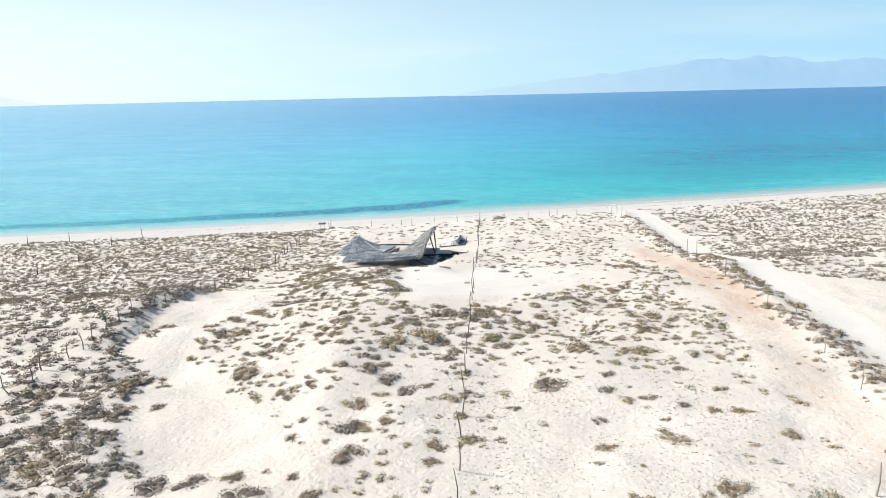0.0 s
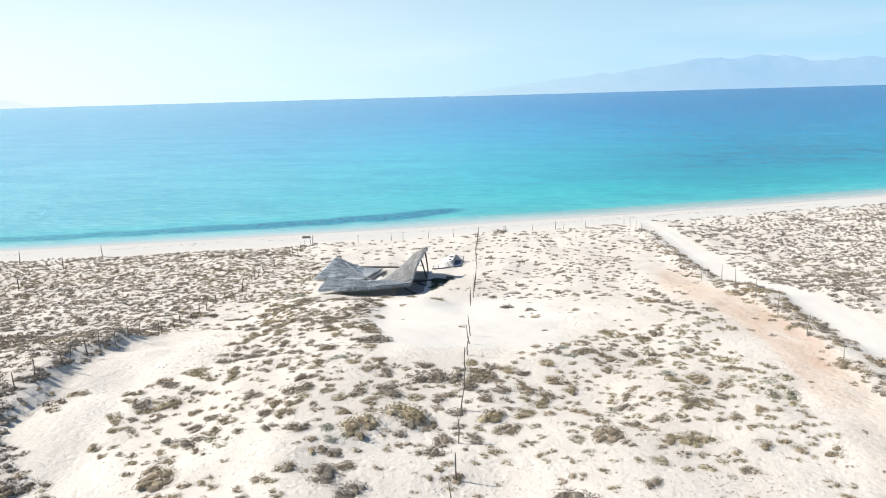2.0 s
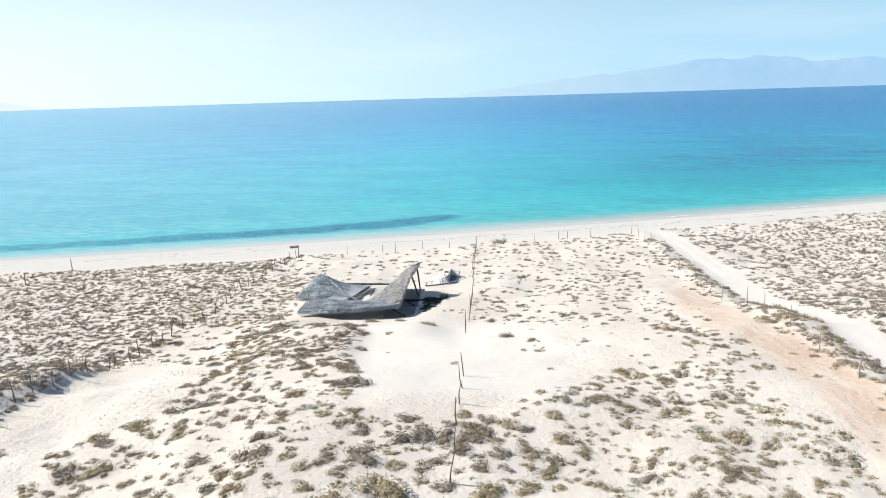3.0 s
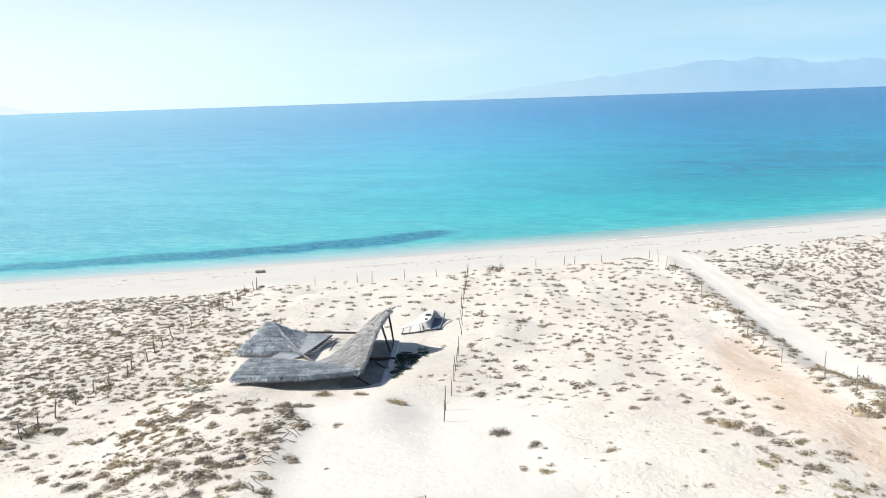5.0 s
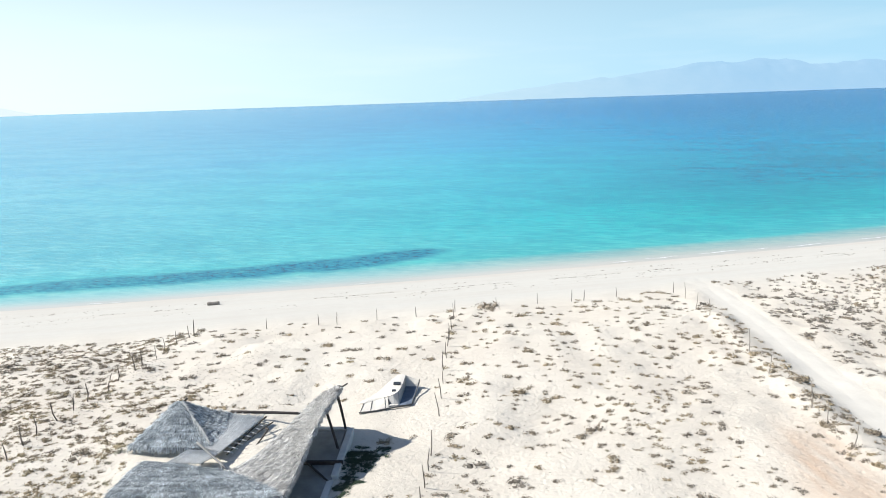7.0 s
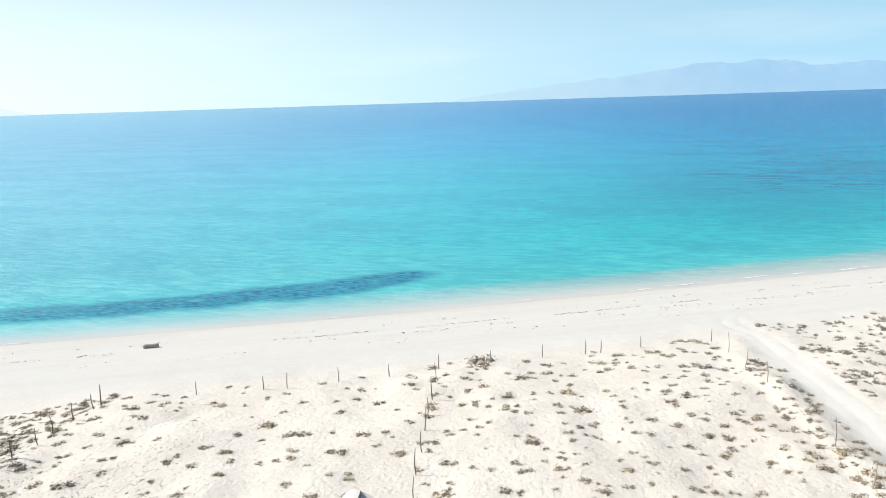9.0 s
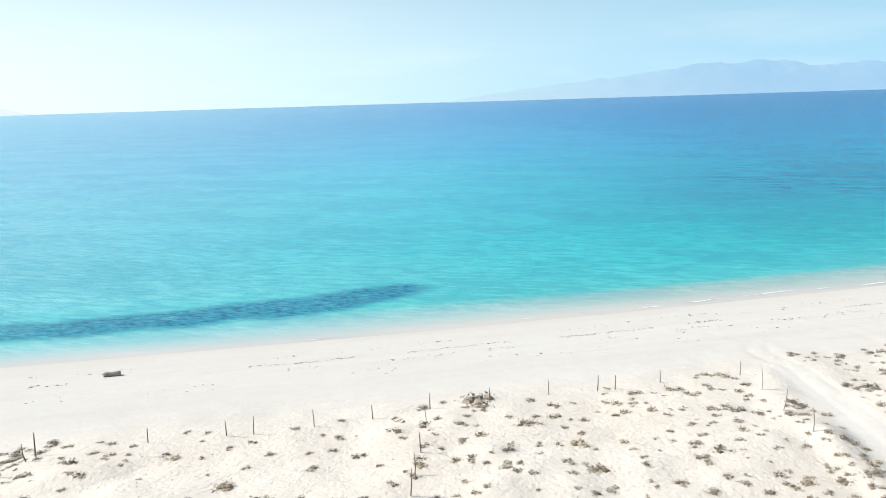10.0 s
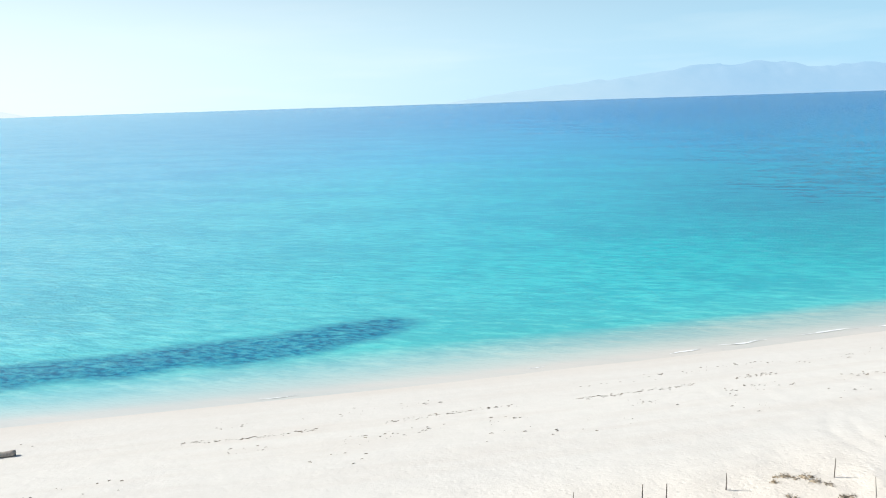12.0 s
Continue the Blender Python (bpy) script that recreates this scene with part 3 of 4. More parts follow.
rnd = random.Random(8)
for k in range(420):  # pale ridge of fronds where the two slopes meet
    p = Vector((-6.5, 85.95, 6.36)).lerp(Vector((-4.05, 82.75, 5.14)), k / 420) + Vector((0, 0, 0.05 + 0.03 * math.sin(math.pi * k / 420)))
    w = Vector((rnd.uniform(-1, 1), rnd.uniform(-1, 0.4), rnd.uniform(-0.6, 0.1))).normalized()
    s = w.cross(Vector((0, 0, 1))).normalized() * rnd.uniform(0.008, 0.018)
    q = p + w * rnd.uniform(0.1, 0.3)
    bm.faces.new([bm.verts.new(v) for v in (p - s, p + s, q + s * 0.4, q - s * 0.4)])
part("ridge_cap", bm, FRAYED, shelter, "pale frayed ridge of fronds")
pole("hip_pole", shelter, (-6.3, 86.3, 6.40), (-6.55, 85.6, 6.18), 0.05)

# poles, posts and beams
pole("post", shelter, (2.55, 83.9, 7.45), (2.85, 84.95, 4.35), 0.075, DARKBEAM)
pole("post", shelter, (1.98, 83.1, 6.95), (2.75, 82.35, 4.35), 0.075, DARKBEAM)
pole("ridge_pole", shelter, (2.2, 84.0, 7.2), (3.1, 84.65, 7.55), 0.045, STICK)
pole("rear_pole", shelter, (-4.3, 87.7, 4.85), (0.15, 87.0, 4.85), 0.09, DARKBEAM)
pole("brace", shelter, (0.95, 81.0, 5.1), (2.68, 78.85, 4.75), 0.06, DARKBEAM)
pole("brace", shelter, (0.5, 77.0, 5.2), (2.05, 75.95, 4.65), 0.07, DARKBEAM)
pole("brace", shelter, (2.75, 82.3, 4.6), (2.72, 79.5, 4.75), 0.05, DARKBEAM)
pole("leaning_beam", shelter, (-4.5, 81.9, 5.75), (-2.5, 79.9, 5.2), 0.06, BEAM, 0.0, "pale bare pole leaning across the ruin")
pole("leaning_beam", shelter, (-2.9, 80.4, 5.3), (-2.62, 79.3, 5.0), 0.045, BEAM, 0.0)
pole("loose_pole", shelter, (-2.05, 86.9, 4.8), (-3.2, 82.4, 4.75), 0.05, POLE)
pole("loose_pole", shelter, (-1.55, 86.3, 4.7), (-2.6, 84.2, 4.6), 0.04, POLE)
pole("loose_pole", shelter, (-1.6, 85.3, 4.75), (-2.1, 83.0, 4.5), 0.05, POLE)
pole("loose_pole", shelter, (-1.6, 85.3, 4.75), (-1.9, 85.8, 4.6), 0.05, POLE)
part("cross_beam", bar(bmesh.new(), (0.9, 80.85, 4.9), (3.1, 80.7, 4.9), 0.14, 0.2), DARKBEAM, shelter)


def cane_panel(parent, a, b, c, d, count, label, ragged=0.06):
    """Bleached canes side by side, from the edge a-b to the edge d-c, on rafters that stick out."""
    a, b, c, d = (Vector(v) for v in (a, b, c, d))
    bm = bmesh.new()
    for k in range(count):
        t = k / (count - 1)
        p, q = a.lerp(b, t), d.lerp(c, t)
        lift = Vector((0, 0, 0.02 * noise.noise((k * 0.7, 0, 0))))
        q = q.lerp(p, ragged * noise.noise((k * 1.9, 3.0, 0)))
        p = p.lerp(q, 0.05 * noise.noise((k * 1.3, 7.0, 0)))
        tube(bm, (p + lift, p.lerp(q, 0.5) + lift * 1.5, q + lift), (a - b).length / count * 0.47, 5)
    mat = part("cane_mat", bm, CANE, parent, label, True)
    return mat


cane_panel(shelter, (-4.2, 87.25, 4.92), (-2.15, 86.85, 4.82), (-3.45, 81.95, 5.12), (-4.35, 82.6, 5.1), 26, "panel of bleached canes")
cane_panel(shelter, (-5.1, 82.2, 5.22), (-3.35, 82.05, 5.13), (-4.1, 80.75, 5.12), (-5.75, 80.9, 5.22), 24, "panel of bleached canes", 0.35)
for k in range(9):  # rafter ends along the open edge of the panels
    p = Vector((-2.2, 86.7, 4.74)).lerp(Vector((-3.4, 82.1, 5.03)), (k + 0.3) / 9)
    pole("rafter", shelter, p + Vector((-0.55, 0.1, 0.01)), p + Vector((0.46, -0.18, -0.10)), 0.036, CANE)
for k in range(12):
    p = Vector((-3.75, 81.6, 5.07)).lerp(Vector((-5.35, 80.75, 5.14)), k / 11)
    pole("rafter", shelter, p + Vector((0.12, 0.5, 0.0)), p + Vector((-0.12, -0.3 - 0.1 * (k % 3), -0.03)), 0.03, CANE)
for k in range(5):
    p = Vector((-4.0, 87.4, 4.86)).lerp(Vector((-2.3, 87.0, 4.78)), k / 4)
    pole("rafter", shelter, p, p + Vector((0.08, 0.35, -0.02)), 0.03, CANE)

# low concrete kerb round the floor
for n, (p, q, w) in enumerate((((3.1, 84.9, 0), (2.78, 79.4, 0), 0.34), ((2.62, 79.1, 0), (2.4, 75.5, 0), 0.32), ((3.0, 84.85, 0), (-0.2, 85.1, 0), 0.3))):
    base = 4.55
    part("kerb", bar(bmesh.new(), (p[0], p[1], base), (q[0], q[1], base + (0.14 if n == 1 else 0.08)), w, 0.55), CONCRETE, shelter, "low grey concrete kerb")
bm = bar(bmesh.new(), (1.35, 84.75, 4.60), (1.15, 75.9, 4.64), 2.9, 0.36)
part("floor", bm, FLOOR, shelter, "sand-dusted concrete floor, darkened for the shade under the roof")
bm = bmesh.new()
tube(bm, ((2.1, 75.6, 4.6), (2.15, 75.55, 4.95)), (0.22, 0.05), 6)
part("broken_block", bm, CONCRETE, shelter, "broken piece of pale concrete")


# ---- the little stranded boat ----
def boat():
    o = Vector((5.0, 90.0, high(5.0, 89.3)))
    b = thing("boat", o, "small white decked boat with open cockpit stranded on sand", "boat")

    def at(p, w=None):
        return o + Vector((p[0], p[1], p[2] if w is None else w))

    def slab(name, rim, top, thick, material, parent, label="", bevel=0.012):
        """A flat plate with the outline rim, its upper face at height top."""
        bm = bmesh.new()
        f = bm.faces.new([bm.verts.new(at(p, top)) for p in rim])
        ext = bmesh.ops.extrude_face_region(bm, geom=[f])["geom"]
        bmesh.ops.translate(bm, verts=[g for g in ext if isinstance(g, bmesh.types.BMVert)], vec=(0, 0, -thick))
        bmesh.ops.recalc_face_normals(bm, faces=bm.faces)
        if bevel:
            bmesh.ops.bevel(bm, geom=list(bm.edges), offset=bevel, segments=2, affect="EDGES")
        return part(name, bm, material, parent, label)

    def skin(name, rows, material, label="", thick=0.035):
        """A sheet through rows of points, with thickness."""
        bm = bmesh.new()
        up, down = ([[bm.verts.new(at(p) - Vector((0, 0, k))) for p in r] for r in rows] for k in (0.0, thick))
        for g, flip in ((up, 1), (down, -1)):
            for r0, r1 in zip(g, g[1:]):
                for i in range(len(r0) - 1):
                    bm.faces.new((r0[i], r0[i + 1], r1[i + 1], r1[i])[::flip])
        w = len(rows[0]) - 1
        rim = [(0, i) for i in range(w + 1)] + [(j, w) for j in range(1, len(rows))] + [(len(rows) - 1, i) for i in range(w - 1, -1, -1)] + [(j, 0) for j in range(len(rows) - 2, 0, -1)]
        for (j0, i0), (j1, i1) in zip(rim, rim[1:] + rim[:1]):
            bm.faces.new((up[j0][i0], down[j0][i0], down[j1][i1], up[j1][i1]))
        bmesh.ops.recalc_face_normals(bm, faces=bm.faces)
        return part(name, bm, material, b, label)

    # the near edge of the deck rises from the bow and bends round the cockpit
    edge = [(-1.54, -0.95, 0.12), (-0.79, -0.58, 0.18), (-0.03, -0.58, 0.37), (0.29, -0.76, 0.55), (0.60, -0.48, 0.62), (0.76, -0.07, 0.66), (0.91, 0.81, 0.68), (0.99, 1.56, 0.68), (1.06, 2.18, 0.68)]
    far = [Vector(q).lerp(Vector(p), 0.22) for p, q in zip(edge, [(-1.62, -0.80, 0.12), (-1.48, -0.40, 0.18), (-1.25, 0.0, 0.20), (-1.0, 0.35, 0.26), (-0.72, 0.85, 0.40), (-0.42, 1.3, 0.56), (-0.08, 1.75, 0.62), (0.2, 2.1, 0.64), (0.42, 2.4, 0.66)])]
    deck = skin("deck", [[Vector(p).lerp(Vector(q), k / 4) + Vector((0, 0, 0.03 * math.sin(math.pi * k / 4))) for k in range(5)] for p, q in zip(edge, far)], GELCOAT, "chalky white deck rising aft")
    part("deck_edge", tube(bmesh.new(), [at(p) - Vector((0, 0, 0.03)) for p in edge], 0.018, 6), RUBRAIL, b, "thin dark deck edging", True)
    for x, y, z, w, d in ((0.36, -0.20, 0.60, 0.25, 0.30), (0.53, 0.70, 0.705, 0.46, 0.42)):
        slab("hatch", ((x - w / 2, y - d / 2 + 0.04), (x + w / 2, y - d / 2 - 0.04), (x + w / 2, y + d / 2 - 0.04), (x - w / 2, y + d / 2 + 0.04)), z + 0.03, 0.06, DARKGLASS, deck, "dark square deck hatch", 0.006)
    keel = [(-1.69, -2.06, 0.04), (-1.3, -2.0, 0.04), (-0.7, -1.88, 0.04), (0.06, -1.6, 0.04)]
    lip = [(-1.54, -0.95, 0.11), (-1.17, -0.77, 0.14), (-0.79, -0.58, 0.17), (-0.03, -0.58, 0.35)]
    skin("near_side", [[Vector(p).lerp(Vector(q), k / 3) for k in range(4)] for p, q in zip(keel, lip)], GELCOAT, "chalky white flared hull side", 0.03)
    skin("outer_side", [[p, (p[0] - (0.55 if k < 4 else 0.12), p[1] + (0.25 if k < 4 else 0.08), -0.05)] for k, p in enumerate(far)], GELCOAT, "", 0.03)
    for i in (0.12, 1.45, 2.75):
        k, f = int(i), i - int(i)
        p0, p1 = at(keel[k]).lerp(at(keel[k + 1]), f), at(lip[k]).lerp(at(lip[k + 1]), f)
        part("strap", tube(bmesh.new(), (p0, p0.lerp(p1, 0.5) + Vector((0, 0, 0.02)), p1 + Vector((0, 0, 0.02))), 0.02, 6), RUBRAIL, b, "dark strap on the hull", True)
    foot = [(0.11, -1.01, 0.0), (0.42, -1.14, 0.0), (0.71, -1.2, 0.0), (0.80, -0.4, 0.0), (0.88, 0.4, 0.0), (0.95, 1.1, 0.0), (1.02, 1.7, 0.0), (1.08, 2.1, 0.0)]
    skin("cockpit_wall", [[q, p] for q, p in zip(foot, [edge[2]] + edge[2:])][:8], HULLSIDE, "cockpit wall, coloured grey for the shade on it", 0.02)
    slab("cockpit_floor", ((0.70, -1.24), (1.45, -1.22), (1.93, 1.62), (1.05, 1.8), (0.82, -0.2)), 0.06, 0.12, COCKPIT, b, "open cockpit floor, its shade put into a dark blue colour", 0)
    slab("step", ((0.02, -1.36), (0.62, -1.30), (0.60, -1.14), (0.06, -1.14)), 0.10, 0.12, GELCOAT, b, "white step")
    skin("far_side", [[(1.06, 2.18, 0.66), (1.04, 1.78, 0.05)], [(1.5, 2.02, 0.54), (1.5, 1.7, 0.05)], [(1.95, 1.75, 0.44), (1.93, 1.6, 0.05)]], GELCOAT, "white inner side of the hull", 0.03)
    part("rub_rail", tube(bmesh.new(), [at(p) for p in ((-1.72, -2.1, 0.05), (-1.35, -2.04, 0.04), (-0.7, -1.92, 0.04), (0.06, -1.62, 0.04), (0.72, -1.42, 0.05), (1.46, -1.22, 0.07))], 0.05, 7), RUBRAIL, b, "dark weathered gunwale", True)
    part("stern_rail", tube(bmesh.new(), [at(p) for p in ((1.46, -1.22, 0.08), (1.62, -0.3, 0.16), (1.78, 0.7, 0.26), (1.94, 1.66, 0.40), (1.96, 1.72, 0.52))], 0.04, 7), RUBRAIL, b, "dark weathered gunwale", True)
    return b


boat()


# ---- bare creeping roots where the edge of the rise has crumbled ----
roots = thing("exposed_roots", (-1.4, 64.6, high(-1.4, 64.6)), "thin dark dry roots laid bare on a crumbling sand edge", "roots")
rnd = random.Random(47)
for k in range(22):
    y = 59.0 + 0.46 * k + rnd.uniform(-0.3, 0.3)
    x, a = float(dune_edge(y)) - 0.35 + rnd.uniform(-0.5, 0.2), rnd.uniform(-1.5, 0.5)
    pts = []
    for i in range(9):
        pts.append(Vector((x, y, high(x, y) + 0.035 + 0.05 * math.sin(i * 1.1 + k))))
        a += rnd.gauss(0, 0.32)
        x, y = x + 0.2 * math.cos(a), y + 0.2 * math.sin(a)
    n = rnd.randrange(5, 10)
    part("root", tube(bmesh.new(), pts[:n], [0.024 - 0.0022 * i for i in range(n)], 5), STICK, roots, "", True)

# ---- fences of driftwood sticks ----
def fence_post(parent, x, y, tall, rnd, thick=0.04, lean=0.07, material=None):
    bm = bmesh.new()
    z = high(x, y)
    tilt = Vector((rnd.gauss(0, lean), rnd.gauss(0, lean), 0))
    kink = Vector((rnd.uniform(-0.06, 0.06), rnd.uniform(-0.06, 0.06), 0)) * (lean / 0.07)
    pts = [Vector((x, y, z - 0.3)), Vector((x, y, z + 0.05)), Vector((x, y, z + 0.4 * tall)) + tilt * 0.4 * tall + kink,
           Vector((x, y, z + 0.7 * tall)) + tilt * 0.7 * tall + kink * 0.3, Vector((x, y, z + tall)) + tilt * tall - kink * 0.6]
    tube(bm, pts, [thick * f for f in (1.15, 1.1, 1.0, 0.85, 0.6)], 6)
    if rnd.random() < 0.22 and lean > 0.05:  # a stub of a side branch
        p = pts[3]
        tube(bm, (p, p + Vector((rnd.uniform(-0.25, 0.25), rnd.uniform(-0.2, 0.2), 0.3))), (thick * 0.6, thick * 0.3), 5)
    return part("post", bm, material or STICK, parent, "", True)


def fence(label, places, tall, thick, lean, seed, material=None):
    rnd = random.Random(seed)
    x0, y0 = places[0]
    f = thing("fence", (x0, y0, high(x0, y0)), label, "fence", "boundary fences")
    for x, y in places:
        fence_post(f, x, y, tall * rnd.uniform(0.85, 1.12), rnd, thick * rnd.uniform(0.85, 1.2), lean, material)
    return f


def spaced(line, y0, y1, gap, seed, jitter=0.12):
    rnd = random.Random(seed)
    out, y = [], y0
    while y < y1:
        out.append((float(line(y)) + rnd.uniform(-jitter, jitter), y))
        y += gap * rnd.uniform(0.8, 1.2)
    return out


fence("row of thin straight grey posts above the beach",
      [(-6.5, 108.6), (-2.0, 109.0), (-0.4, 109.1), (3.1, 109.8), (6.6, 110.8), (10.2, 112.0), (14.1, 112.7), (18.1, 113.4), (21.4, 113.6), (22.6, 113.7), (26.0, 114.8), (31.8, 115.4)],
      1.05, 0.030, 0.02, 51)
fence("line of crooked driftwood posts across the dune",
      [(9.9, 108.5), (9.6, 105.1), (9.3, 102.2), (9.1, 100.2), (8.9, 97.4), (8.6, 95.0), (8.5, 92.3), (8.3, 89.6), (8.1, 86.7), (7.55, 81.6), (7.4, 79.9), (7.2, 78.0), (7.0, 75.8), (6.75, 73.4),
       (6.3, 70.6), (6.15, 67.9), (5.3, 55.0), (5.1, 52.6), (4.85, 50.5), (4.6, 48.4), (4.4, 45.6), (4.1, 43.2), (3.8, 40.0), (3.55, 37.0), (3.35, 34.2), (3.1, 31.7), (2.9, 29.5), (2.7, 26.6), (2.5, 24.4)],
      1.35, 0.027, 0.06, 52)
fence("line of crooked driftwood posts among grey scrub", spaced(fence_left, 30, 107.5, 1.75, 53, 0.3), 1.15, 0.032, 0.10, 53)
fence("line of pale weathered posts beside the sand road",
      [(31.75, 112.0), (31.5, 108.6), (31.2, 104.7), (30.4, 95.4), (30.0, 91.5), (29.4, 85.0), (29.1, 82.8), (28.8, 79.8), (28.4, 76.2), (27.8, 70.0), (27.3, 66.2), (26.8, 61.5), (26.3, 57.0), (25.9, 52.4),
       (25.4, 47.6), (24.9, 42.6), (24.5, 38.4), (23.7, 33.4), (18.5, 23.6)], 1.45, 0.030, 0.05, 54, PALE_STICK)
fence("far row of grey posts on the scrubby flat", [(-54.5, 102.0), (-49.5, 103.8), (-40.1, 106.4), (-40.0, 95.5), (-39.5, 84.8), (-41.0, 78.2), (-12.5, 107.5)], 1.5, 0.05, 0.03, 55)

# ---- on the beach ----
log = thing("driftwood_log", (-16.6, 127.7, high(-16.6, 127.7)), "short thick grey driftwood log on the beach", "log")
bm = bmesh.new()
c = Vector((-16.6, 127.7, high(-16.6, 127.7) + 0.17))
tube(bm, [c + Vector((0.66 * (i / 8 - 0.5) * 2, 0.3 * (i / 8 - 0.5), 0.02 * math.sin(i))) for i in range(9)], [0.17, 0.21, 0.22, 0.2, 0.21, 0.22, 0.21, 0.22, 0.18], 12)
part("trunk", bm, PALE_STICK, log, "", True)


def scraps(name, places, material, label, category, seed, size=0.12):
    """Small flat curled scraps, joined."""
    rnd = random.Random(seed)
    bm = bmesh.new()
    for x, y, k in places:
        z = high(x, y)
        a, l = rnd.gauss(0.17, 0.7), size * k * rnd.uniform(0.7, 2.0)
        d, s = Vector((math.cos(a), math.sin(a) * 0.6, 0)), Vector((-math.sin(a), math.cos(a), 0))
        p = Vector((x, y, z))
        pts = [p - d * l + Vector((0, 0, 0.0)), p + s * l * 0.3 + Vector((0, 0, 0.02 * k)), p + d * l]
        tube(bm, pts, [0.022 * k, 0.034 * k, 0.016 * k], 5)
    ob = part(name, bm, material)
    return tagged(ob, label, category, kind="stuff")


rnd = random.Random(61)
spots = []
for base, amount, spread in ((8.2, 1300, 0.35), (11.5, 700, 0.9), (15.0, 300, 1.7), (5.0, 300, 0.8)):
    for k in range(amount):
        x = rnd.uniform(-62, 75)
        if vnoise(x, base * 7, 3.4, 62) < 0.52:
            continue
        spots.append((x, float(shore(x)) - base + rnd.gauss(0, spread) * 0.6 + 1.4 * (float(vnoise(x, base, 9, 63)) - 0.5), rnd.uniform(0.2, 1.0) ** 2 * 0.9 + 0.12))
scraps("seaweed_wrack", spots, WRACK, "dry dark seaweed scraps along the tide line", "seaweed", 64, 0.105)

# small breaking wavelets
bm = bmesh.new()
rnd = random.Random(65)
for x0, x1, d in ((-56, -53, 0.3), (-33, -29, 0.2), (-2, 1, 0.4), (20, 21.5, 0.8), (33, 36, 0.7), (38, 43, 1.2), (46, 53, 1.5), (55, 57, 1.2), (60, 67, 1.0), (72, 79, 1.5), (84, 92, 1.2)):
    n = int((x1 - x0) * 5)
    last = None
    for i in range(n + 1):
        x = x0 + (x1 - x0) * i / n
        y = float(shore(x)) + d + 0.10 * math.sin(x * 0.9) + 0.25 * (float(vnoise(x, d, 1.1, 66)) - 0.5)
        w = 0.012 + (0.22 if x0 > 30 else 0.13) * math.sin(math.pi * i / n) * float(vnoise(x, d, 0.8, 67))
        row = [bm.verts.new((x, y - w, 0.05)), bm.verts.new((x, y, 0.062)), bm.verts.new((x, y + w * 0.6, 0.045))]
        if last:
            bm.faces.new((last[0], row[0], row[1], last[1]))
            bm.faces.new((last[1], row[1], row[2], last[2]))
        last = row
tagged(part("foam", bm, FOAM), "thin white foam of small breaking waves", "foam", kind="stuff")


# ---- shrubs ----
def shrub_arrays(rng, leaves, clumps, leaf, ring=6, spread=0.66):
    """Vertices and triangles of one low cushion shrub, about 1 m in radius and 0.5 m high, made of leafy clumps."""
    ang, rad = rng.uniform(0, 6.283, clumps), np.sqrt(rng.uniform(0, 1, clumps)) * spread
    cx, cy = rad * np.cos(ang), rad * np.sin(ang)
    cr = rng.uniform(0.24, 0.46, clumps)
    ch = rng.uniform(0.16, 0.34, clumps) * (1.1 - 0.5 * rad)
    verts, tris = [], []
    for k in range(clumps):  # the woody core of each clump
        a = np.arange(ring) * (6.283 / ring) + rng.uniform(0, 1)
        o = len(verts)
        for r, h in ((0.74, -0.12), (0.46, 0.45)):
            for t in a:
                j = rng.uniform(0.8, 1.15)
                verts.append((cx[k] + cr[k] * r * j * math.cos(t), cy[k] + cr[k] * r * j * math.sin(t), ch[k] * h))
        verts.append((cx[k], cy[k], ch[k] * 0.62))
        for i in range(ring):
            j = (i + 1) % ring
            tris += [(o + i, o + j, o + ring + j), (o + i, o + ring + j, o + ring + i), (o + ring + i, o + ring + j, o + 2 * ring)]
    verts, tris = np.array(verts), np.array(tris)
    k = rng.integers(0, clumps, leaves)
    t, u = rng.uniform(0, 6.283, leaves), rng.uniform(0, 1, leaves)
    out = np.stack([np.cos(t) * np.sqrt(1 - u * u), np.sin(t) * np.sqrt(1 - u * u), u], 1)
    f = rng.uniform(0.8, 1.14, leaves)
    c = np.stack([cx[k] + out[:, 0] * cr[k] * f, cy[k] + out[:, 1] * cr[k] * f, out[:, 2] * ch[k] * f + 0.01], 1)
    d1 = rng.normal(size=(leaves, 3)) + out * 0.9
    d1 /= np.linalg.norm(d1, axis=1)[:, None]
    d2 = np.cross(d1, rng.normal(size=(leaves, 3)))
    d2 /= np.linalg.norm(d2, axis=1)[:, None]
    s = (leaf * rng.uniform(0.6, 1.4, leaves))[:, None]
    lv = np.stack([c - d2 * s * 0.3, c + d2 * s * 0.3, c + d1 * s * 1.15], 1).reshape(-1, 3)
    lt = np.arange(leaves * 3).reshape(-1, 3) + len(verts)
    return np.concatenate([verts, lv]), np.concatenate([tris, lt])


rng = np.random.default_rng(71)
NEAR_KINDS = [shrub_arrays(rng, 1150, int(rng.integers(9, 16)), 0.056) for k in range(12)]
FLAT_KINDS = [shrub_arrays(rng, 130, int(rng.integers(5, 9)), 0.105, 4, 0.56) for k in range(14)]
FAR_KINDS = [shrub_arrays(rng, 62, int(rng.integers(4, 7)), 0.14, 4, 0.52) for k in range(14)]
TINY_KINDS = [shrub_arrays(rng, 34, 3, 0.18, 4, 0.42) for k in range(10)]
OUTER_KINDS = [shrub_arrays(rng, 18, 2, 0.24, 3, 0.4) for k in range(8)]

